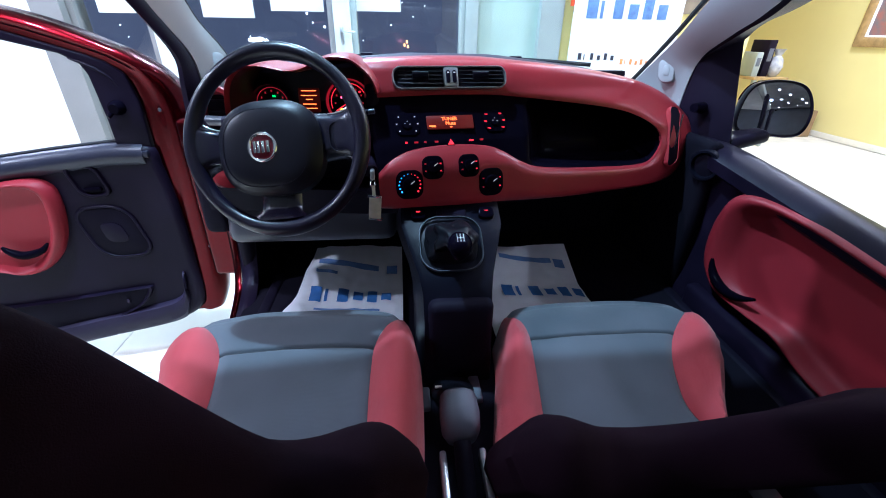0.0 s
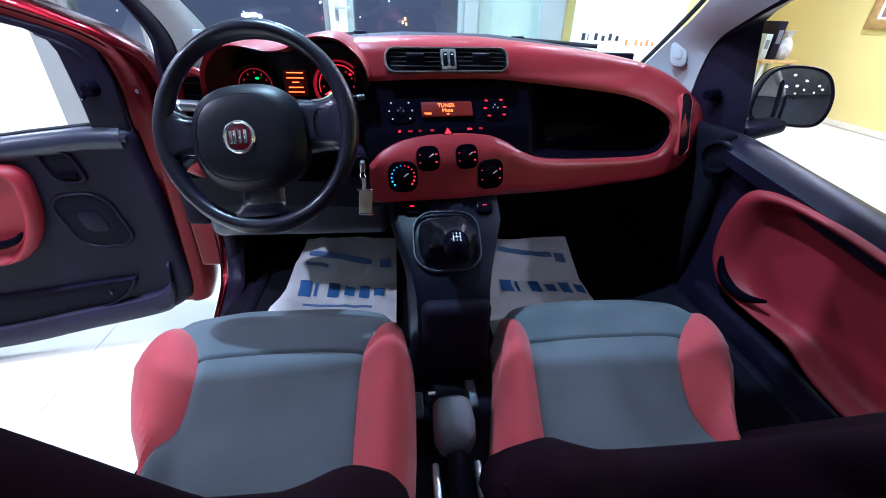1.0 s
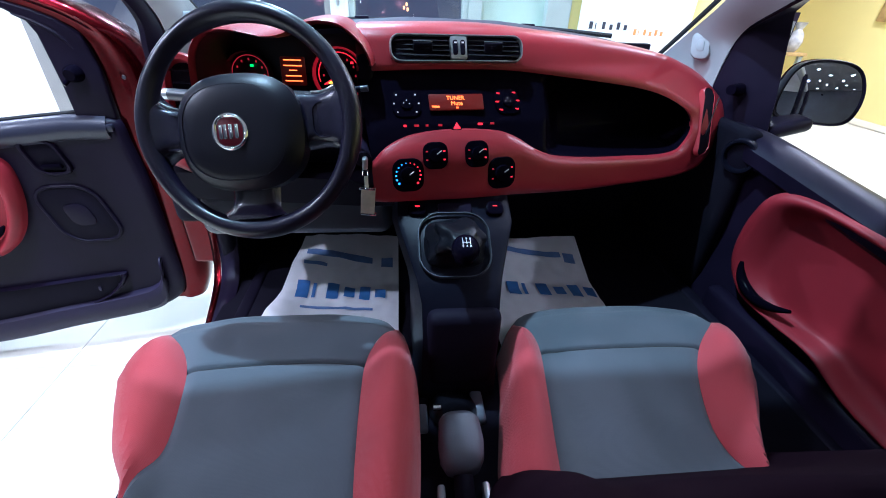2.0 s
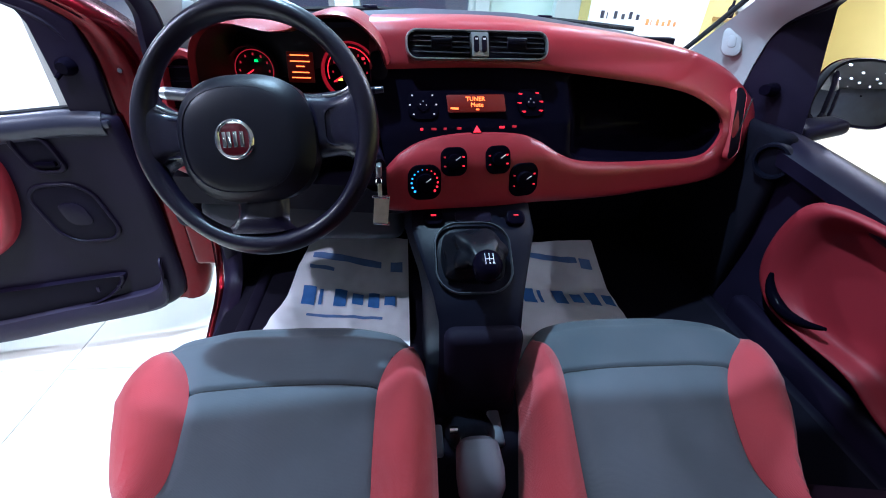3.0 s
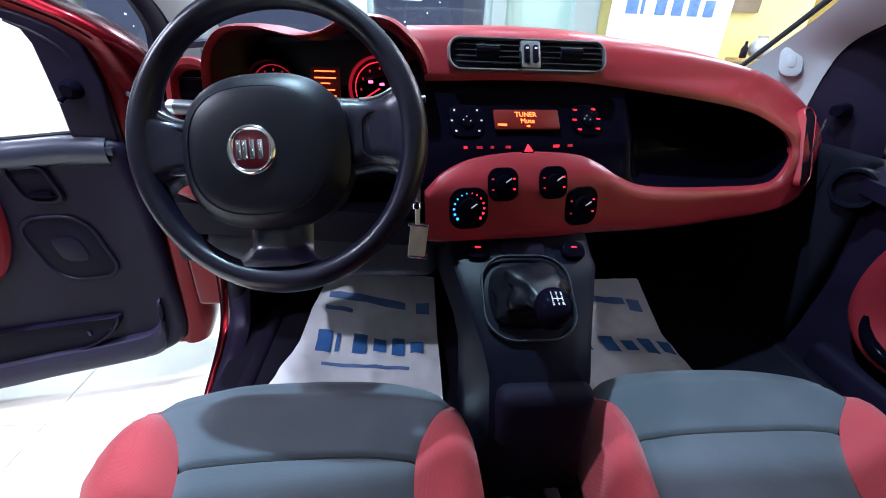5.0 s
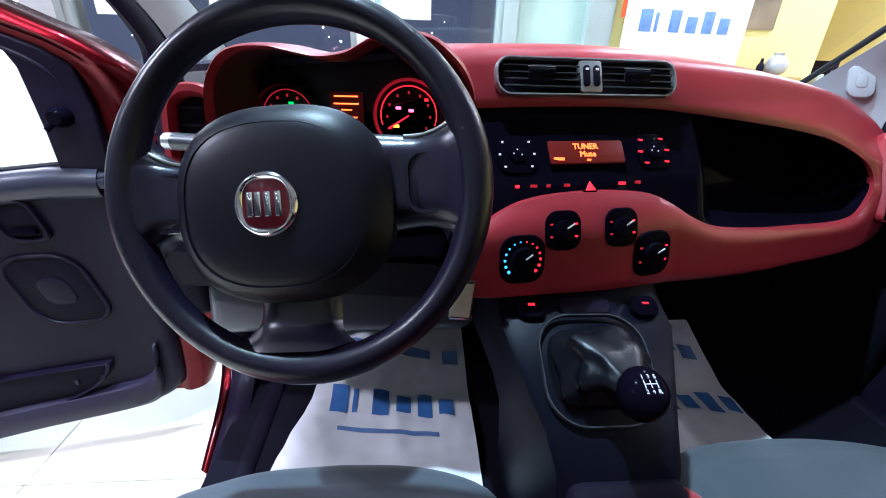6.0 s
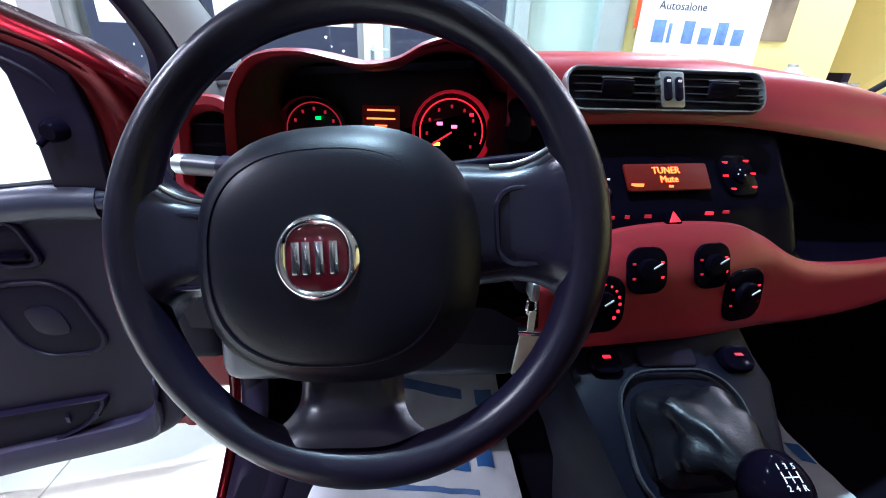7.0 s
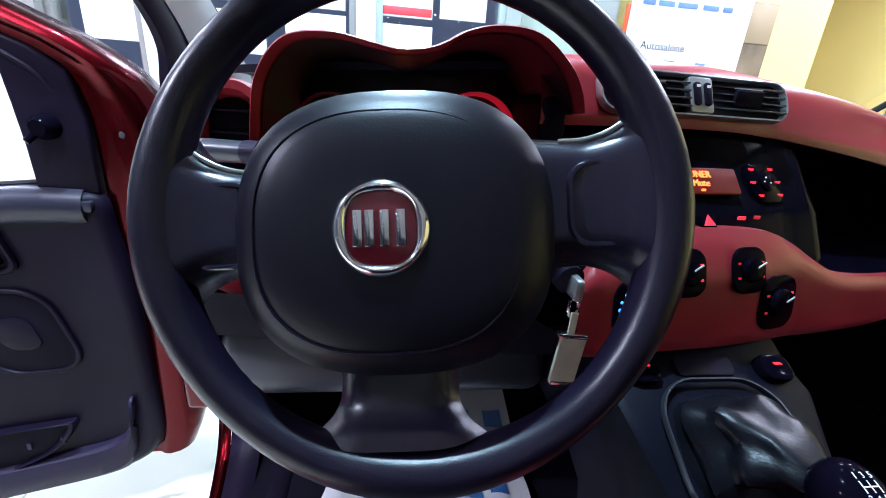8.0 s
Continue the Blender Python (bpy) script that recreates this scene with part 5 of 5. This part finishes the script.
for i in range(21):
    x = -0.68 + 1.41 * i / 20
    rows.append([Vector((x, 0.07 - 0.06 * (x / 0.7) ** 2 - 0.115 * k, 1.49 + 0.04 * math.sin(math.pi * min(1, k / 12 + 0.1)) - 0.03 * (x / 0.7) ** 2)) for k in range(20)])
part("headliner", sheet(rows), "headliner", car, "pale grey headliner", thick=0.02)
rows = []
for i in range(21):
    x = -0.70 + 1.45 * i / 20
    rows.append([Vector((x, 0.075 - 0.06 * (x / 0.7) ** 2 - 0.116 * k, 1.525 + 0.04 * math.sin(math.pi * min(1, k / 12 + 0.1)) - 0.035 * (x / 0.7) ** 2)) for k in range(20)])
part("roof", sheet(rows), "paint", car, "red painted roof", thick=0.006)
part("tailgate", rbox((0.02, -2.15, 0.62), (1.5, 0.05, 0.72), 0.02), "black_matt", car)
for xo in (-0.74, 0.82):
    part("rear_side", rbox((xo, -1.55, 0.62), (0.05, 1.2, 0.72), 0.02), "black_matt", car)
    part("rear_pillar", rbox((xo, -2.02, 1.20), (0.05, 0.22, 0.46), 0.02), "black_matt", car)
    part("middle_pillar", rbox((xo, -1.02, 1.18), (0.05, 0.12, 0.50), 0.02), "black_matt", car)
    part("roof_rail", rbox((xo * 0.95, -0.95, 1.43), (0.07, 1.9, 0.07), 0.02, 3), "trim_grey", car)

# wipers seen over the dashboard
for pts in (((0.10, 1.02, 1.05), (0.35, 0.98, 1.055), (0.62, 0.86, 1.045)), ((-0.55, 0.95, 1.05), (-0.25, 1.03, 1.06), (0.02, 1.03, 1.06))):
    wi = thing("windscreen_wiper", "black windscreen wiper at the foot of the glass", "wiper", pts[0], group="wipers")
    part("blade", tube(smooth_line(pts, 12), 0.008, 6), "rubber", wi)
    part("arm", tube([Vector(pts[1]) + Vector((0, 0.02, 0.004)), Vector(pts[1]) + Vector((0.1, 0.10, -0.03))], 0.007, 6), "black", wi)
    part("pivot", rbox(Vector(pts[1]) + Vector((0, 0.0, 0.006)), (0.05, 0.02, 0.012), 0.004), "black", wi)

# ---------------------------------------------------------------- passenger door, closed
PX = 0.80
pd = thing("passenger_door", "closed passenger door with a black panel and large red armrest pad", "car door", (PX, -0.3, 0.35))


def on_pdoor(y, z, w=0.0):
    return Vector((PX - w, y, z))


rows = []
for i in range(31):
    y = 0.42 - 1.5 * i / 30
    zb = 0.870 - 0.12 * max(0, 0.30 - y)
    rows.append([Vector((PX + 0.090, y, zb - 0.014)), Vector((PX + 0.060, y, zb - 0.002)), Vector((PX + 0.03, y, zb + 0.004)), Vector((PX - 0.005, y, zb - 0.004)), Vector((PX - 0.028, y, zb - 0.025)), Vector((PX - 0.024, y, zb - 0.06)), Vector((PX + 0.012, y, zb - 0.085)), Vector((PX + 0.02, y, 0.60)), Vector((PX + 0.0, y, 0.45)), Vector((PX - 0.02, y, 0.38))])
part("door_panel", sheet(rows), "black", pd, "black moulded door panel", thick=0.02)
PAD = ((0.185, 0.60), (0.180, 0.69), (0.145, 0.765), (0.06, 0.800), (-0.10, 0.800), (-0.35, 0.770), (-0.70, 0.74), (-0.74, 0.60), (-0.70, 0.47), (-0.45, 0.455), (-0.24, 0.465), (-0.12, 0.500), (0.0, 0.497), (0.10, 0.50), (0.16, 0.54))
line = [(p.x, p.y) for p in smooth_line([(y, z, 0) for y, z in PAD], 80, True)]
pc = (-0.28, 0.63)
rows = []
for s, w in [(1.0, -0.02)] + [(1.0 - 0.012 * k - 0.0004 * k * k, 0.046 * math.sin(math.pi * (0.16 + 0.80 * k / 12)) ** 0.8 - 0.006) for k in range(13)] + [(0.76, -0.003), (0.68, -0.008), (0.4, -0.010), (0.02, -0.010)]:
    rows.append([on_pdoor(pc[0] + (y - pc[0]) * s, pc[1] + (z - pc[1]) * s, w) for y, z in line])
part("armrest_pad", capped(rows), "red_pad", pd, "raised red armrest surround")
pull = [(0.128, 0.585), (0.118, 0.560), (0.095, 0.538), (0.05, 0.525), (0.0, 0.535), (-0.045, 0.560)]
part("door_pull", tube([on_pdoor(p.x, p.y, 0.036) for p in smooth_line([(y, z, 0) for y, z in pull], 20)], lambda f: 0.004 + 0.010 * math.sin(math.pi * f), 10), "piano", pd, "gloss black pull handle")
part("door_pocket", rbox((PX - 0.015, -0.25, 0.42), (0.05, 0.9, 0.09), 0.02, 3), "black", pd)
# corner speaker and mirror adjuster block at the hinge end
tw = on_plane((PX - 0.02, 0.285, 0.815), (0.45, -0.89, 0), (0, 0, 1))
sp_ = part("tweeter", ring(circle(0.046, 24), circle(0.034, 24), tw, 0.02), "console", pd)
part("grille", plate(circle(0.038, 24), tw, 0.008, 0.003), "black_matt", sp_)
part("adjuster", tube([(PX + 0.01, 0.42, 0.955), (PX - 0.03, 0.40, 0.958)], lambda f: 0.018 - 0.005 * f, 14), "piano", pd)
WIN = [(0.89, 0.350, 0.835), (0.89, 0.380, 0.955), (0.89, 0.425, 1.095), (0.89, 0.440, 1.160), (0.885, 0.385, 1.203), (0.87, 0.27, 1.237), (0.84, 0.0, 1.33), (0.80, -0.45, 1.42), (0.80, -1.0, 1.42)]
POST = [(0.80, 0.51, 0.835), (0.80, 0.505, 0.955), (0.80, 0.500, 1.06), (0.80, 0.475, 1.112), (0.795, 0.345, 1.178), (0.785, 0.215, 1.238), (0.735, -0.06, 1.41), (0.73, -0.45, 1.50), (0.73, -1.0, 1.50)]
part("window_frame", strip(WIN, POST, 60, 0.012, (-0.8, -0.5, 0)), "black", pd, "black window frame and mirror corner", thick=0.02)

mir = thing("wing_mirror", "black wing mirror with a red cap reflecting the showroom lights", "wing mirror", (0.95, 0.38, 0.88))
mp = on_plane((1.030, 0.390, 0.952), (0.92, -0.39, 0.0), (0.07, 0.15, 1))
shell_line = [(p.x * 0.93, p.y * 1.08) for p in smooth_line([(-0.105, -0.055, 0), (-0.105, 0.02, 0), (-0.075, 0.070, 0), (0.0, 0.082, 0), (0.07, 0.066, 0), (0.105, 0.01, 0), (0.100, -0.05, 0), (0.06, -0.072, 0), (-0.04, -0.068, 0)], 48, True)]
rows = []
for s, w in ((0.30, -0.125), (0.62, -0.11), (0.88, -0.07), (1.0, -0.02), (1.0, 0.0), (0.97, 0.008), (0.93, 0.006), (0.91, -0.006)):
    rows.append([mp(u * s, v * s, w) for u, v in shell_line])
part("housing", capped(rows), "black", mir, "black mirror housing")
part("cap", sheet([[mp(u * s * 1.02, v * s * 1.02, w) for u, v in shell_line[6:26]] for s, w in ((0.30, -0.128), (0.62, -0.113), (0.88, -0.073), (1.0, -0.03))]), "paint", mir, "red painted cap", thick=0.003)
part("mirror_glass", sheet([[mp(u * s, v * s, 0.004 - (u * u + v * v) * s * s / 2.2) for u, v in shell_line] for s in (0.02, 0.15, 0.3, 0.45, 0.6, 0.75, 0.90)], False, True), "mirror", mir, "convex mirror glass", thick=0.003)
part("foot", rbox((0.945, 0.385, 0.868), (0.13, 0.09, 0.040), 0.018, 3, Euler((0, radians(-14), 0)).to_matrix()), "black", mir)

# ---------------------------------------------------------------- driver's door, standing open
DH = Vector((-0.772, 0.638, -0.008))
DD = Vector((-0.985, -0.17, 0)).normalized()
DN = Vector((0.17, -0.985, 0)).normalized()
dd = thing("driver_door", "driver's door standing wide open, red paint and black inner panel", "car door", (-0.83, 0.61, 0.12))


def on_ddoor(u, z, w=0.0):
    """u from the hinge outwards, z up, w out of the inner face."""
    return DH + DD * u + DN * w + Vector((0, 0, z))


def curve2(pts, n=60, loop=True):
    return [(p.x, p.y) for p in smooth_line([(u, v, 0) for u, v in pts], n, loop)]


# painted shell: hinge edge and window frame
shell_out = [(0.085, 0.165), (0.055, 0.26), (0.035, 0.50), (0.026, 0.72), (0.029, 0.863), (0.036, 0.96), (0.072, 1.032), (0.145, 1.088), (0.21, 1.120), (0.32, 1.169), (0.44, 1.207), (0.70, 1.27), (1.0, 1.32)]
shell_in = [(0.19, 0.165), (0.186, 0.26), (0.176, 0.50), (0.163, 0.72), (0.160, 0.863), (0.162, 0.955), (0.182, 1.032), (0.225, 1.066), (0.27, 1.086), (0.35, 1.113), (0.463, 1.150), (0.71, 1.215), (1.0, 1.262)]
rows = []
for a, b in zip(smooth_line([(u, v, 0) for u, v in shell_out], 64), smooth_line([(u, v, 0) for u, v in shell_in], 64)):
    rows.append([on_ddoor(a.x + (b.x - a.x) * k / 8, a.y + (b.y - a.y) * k / 8, w) for k, w in ((0, -0.07), (0, -0.03), (0.25, -0.008), (0.9, 0.008), (2, 0.019), (3.5, 0.024), (4.6, 0.020), (5.4, 0.011), (6.4, 0.009), (7.5, 0.008), (8, 0.002), (8, -0.02))])
part("painted_frame", sheet(rows), "paint", dd, "metallic red door frame and edge", thick=0.012)
part("outer_skin", rbox(on_ddoor(0.64, 0.46, -0.085), (1.10, 0.02, 0.60), 0.008, 2, Matrix.Rotation(math.atan2(0.17, 0.985), 3, "Z")), "paint", dd)
# inner panel
panel = [(0.146, 0.20), (0.134, 0.38), (0.136, 0.60), (0.149, 0.74), (0.170, 0.815), (0.30, 0.812), (0.60, 0.785), (1.15, 0.75), (1.16, 0.5), (1.15, 0.12), (0.80, 0.085), (0.50, 0.105), (0.28, 0.130)]
pl_ = curve2(panel, 90)
pcx, pcz = 0.64, 0.46
rows = []
for s, w in ((1.0, -0.05), (1.0, 0.012), (0.992, 0.024), (0.97, 0.032), (0.94, 0.032), (0.88, 0.026), (0.78, 0.022), (0.4, 0.022), (0.02, 0.022)):
    rows.append([on_ddoor(pcx + (u - pcx) * s, pcz + (v - pcz) * s, w) for u, v in pl_])
part("door_panel", capped(rows), "black", dd, "black moulded inner panel")
rows = []
for u in [0.19 + k * 0.05 for k in range(21)]:
    z = lerp_table(u, (0.19, 0.27, 0.44, 0.60, 1.2), (0.822, 0.828, 0.812, 0.793, 0.72))
    rows.append([on_ddoor(u, z + dz, w) for w, dz in ((-0.03, 0.004), (0.0, 0.005), (0.022, 0.001), (0.036, -0.012), (0.043, -0.030), (0.040, -0.048), (0.028, -0.062), (0.018, -0.070))])
part("belt_ledge", sheet(rows), "ledge", dd, "satin grey ledge below the window", thick=0.008)
part("ledge_end", rbox(on_ddoor(0.185, 0.795, 0.030), (0.026, 0.02, 0.022), 0.006, 2), "ledge", dd)
PADD = ((0.463, 0.677), (0.481, 0.721), (0.53, 0.737), (0.62, 0.728), (0.85, 0.70), (1.05, 0.66), (1.08, 0.53), (1.02, 0.40), (0.80, 0.42), (0.70, 0.432), (0.628, 0.412), (0.562, 0.432), (0.508, 0.492), (0.474, 0.58))
pl2 = curve2(PADD, 70)
rows = []
for s, w in [(1.0, 0.0)] + [(1.0 - 0.013 * k, 0.026 + 0.042 * math.sin(math.pi * (0.12 + 0.84 * k / 12)) ** 0.8) for k in range(13)] + [(0.80, 0.031), (0.5, 0.030), (0.02, 0.030)]:
    rows.append([on_ddoor(0.77 + (u - 0.77) * s, 0.575 + (v - 0.575) * s, w) for u, v in pl2])
part("armrest_pad", capped(rows), "red_pad", dd, "red armrest surround")
part("door_pull", tube([on_ddoor(u, v, 0.058) for u, v in curve2(((0.535, 0.525), (0.56, 0.500), (0.61, 0.488), (0.645, 0.505), (0.66, 0.525)), 16, False)], lambda f: 0.003 + 0.011 * math.sin(math.pi * f), 10), "piano", dd, "gloss black pull handle")
oh = lambda u, v, w=0.0: on_ddoor(0.372 - u + v * 0.28, 0.717 + v, w + 0.022)
hd = part("handle_bowl", ring(rounded(0.092, 0.112, 0.030, 7), rounded(0.070, 0.090, 0.024, 7), oh, 0.012), "black", dd)
part("bowl_floor", plate(rounded(0.074, 0.094, 0.026, 7), oh, 0.003, 0.001), "black_matt", hd)
part("door_lever", plate(rounded(0.050, 0.014, 0.005, 5, 0.0, -0.028), lambda u, v, w: oh(u, v, w + 0.003), 0.012, 0.004), "piano", hd)
so = lambda u, v, w=0.0: on_ddoor(0.352 - u + v * 0.25, 0.530 + v, w + 0.022)
sk = part("speaker_grille", ring(rounded(0.170, 0.200, 0.060, 8), rounded(0.150, 0.180, 0.052, 8), so, 0.008), "black", dd)
part("grille_face", plate(rounded(0.154, 0.184, 0.054, 8), so, 0.004, 0.002), "black_matt", sk)
part("grille_centre", plate(rounded(0.065, 0.075, 0.024, 6), lambda u, v, w: so(u, v, w + 0.004), 0.004, 0.002), "black", sk)
pk = curve2([(0.295, 0.300), (0.34, 0.305), (0.60, 0.29), (1.05, 0.27), (1.10, 0.16), (0.75, 0.145), (0.55, 0.165), (0.40, 0.205), (0.33, 0.245)], 50)
rows = []
for s, w in ((1.0, 0.015), (1.0, 0.032), (0.985, 0.040), (0.965, 0.042), (0.945, 0.036), (0.94, 0.030)):
    rows.append([on_ddoor(0.64 + (u - 0.64) * s, 0.225 + (v - 0.225) * s, w) for u, v in pk])
pocket = part("door_pocket", sheet(rows, False, True), "black", dd, "soft black rim of the lower door pocket")
# no real recess: a flat, darker plate carries the pocket's shade in its colour
part("pocket_shade_plate", plate([(0.64 + (u - 0.64) * 0.945, 0.225 + (v - 0.225) * 0.945) for u, v in pk], lambda u, v, w: on_ddoor(u, v, w + 0.024), 0.006, 0.001), "black_matt", pocket)
part("lower_lip", sheet([[on_ddoor(u, z + dz, w) for dz, w in ((0.055, 0.020), (0.045, 0.045), (0.02, 0.052), (-0.02, 0.046), (-0.045, 0.020))] for u, z in curve2([(0.186, 0.30), (0.194, 0.235), (0.222, 0.19), (0.30, 0.168), (0.50, 0.145), (0.75, 0.115), (1.12, 0.11)], 40, False)]), "dark_grey", dd, "grey lower lip of the door panel", thick=0.006)
for u, z in ((0.387, 0.275), (0.326, 0.279)):
    part("pocket_clip", rbox(on_ddoor(u, z - 0.02, 0.036), (0.010, 0.006, 0.018), 0.002), "dark_grey", dd)
# corner triangle with the mirror adjuster
part("corner_panel", plate([(0.165, 0.815), (0.262, 0.815), (0.264, 0.90), (0.269, 0.972), (0.274, 1.033), (0.288, 1.066), (0.33, 1.090), (0.47, 1.128), (0.47, 1.156), (0.35, 1.116), (0.27, 1.090), (0.225, 1.070), (0.180, 1.035), (0.162, 0.955)][::-1], lambda u, v, w: on_ddoor(u, v, w - 0.012), 0.028, 0.006, 3), "black", dd, "black mirror corner panel")
part("corner_crease", tube([on_ddoor(u, v, 0.015) for u, v in curve2(((0.205, 1.000), (0.225, 1.030), (0.265, 1.058), (0.31, 1.078)), 16, False)], lambda f: 0.002 + 0.004 * math.sin(math.pi * f), 8), "black", dd)
ad = part("adjuster", tube([on_ddoor(0.224, 0.938, 0.010), on_ddoor(0.226, 0.938, 0.030), on_ddoor(0.228, 0.937, 0.040)], lambda f: 0.024 - 0.010 * f * f, 20), "piano", dd)
part("adjuster_knob", tube([on_ddoor(0.236, 0.926, 0.030), on_ddoor(0.248, 0.913, 0.040)], 0.006, 10), "piano", ad)
for u, z in ((0.110, 0.928), (0.075, 0.44)):
    part("bolt", tube([on_ddoor(u, z, 0.012), on_ddoor(u, z, 0.022)], lambda f: 0.008 - 0.003 * f, 12), "dim_satin", dd)
part("frame_seal", strip([on_ddoor(u, v, 0.004) for u, v in ((0.46, 1.151), (0.71, 1.217), (1.0, 1.264))], [on_ddoor(u, v, 0.002) for u, v in ((0.46, 1.135), (0.71, 1.200), (1.0, 1.246))], 16, 0.006, DN), "rubber", dd, "black window seal", thick=0.01)
part("sill_seal", tube([on_ddoor(u, lerp_table(u, (0.26, 0.44, 0.60, 1.2), (0.834, 0.818, 0.799, 0.726)), -0.002) for u in (0.26, 0.35, 0.44, 0.6, 0.8, 1.0, 1.15)], 0.006, 8), "rubber", dd, "black seal along the window sill")
gl = part("window_pane", sheet([[on_ddoor(u, z, -0.02) for z in (0.78, 1.0, 1.26)] for u in (0.26, 0.6, 1.1)]), "glass", dd, "clear side window")
gl.visible_shadow = False

# ---------------------------------------------------------------- floor tiles of the showroom
TILE = 0.60
tile_mesh = None
for i in range(-8, 7):
    for j in range(-18, 6):
        x, y = i * TILE + 0.22, j * TILE + 0.12
        if not (WEST < x < EAST and SOUTH < y < WALL_Y):
            continue
        if tile_mesh is None:
            tile_mesh = finish(rbox((0, 0, -0.003), (TILE - 0.0022, TILE - 0.0022, 0.012), 0.0015, 1), "tile", False)
        t_ = new("tile", tile_mesh)
        t_.parent = floor
        t_.location = (x, y, 0)
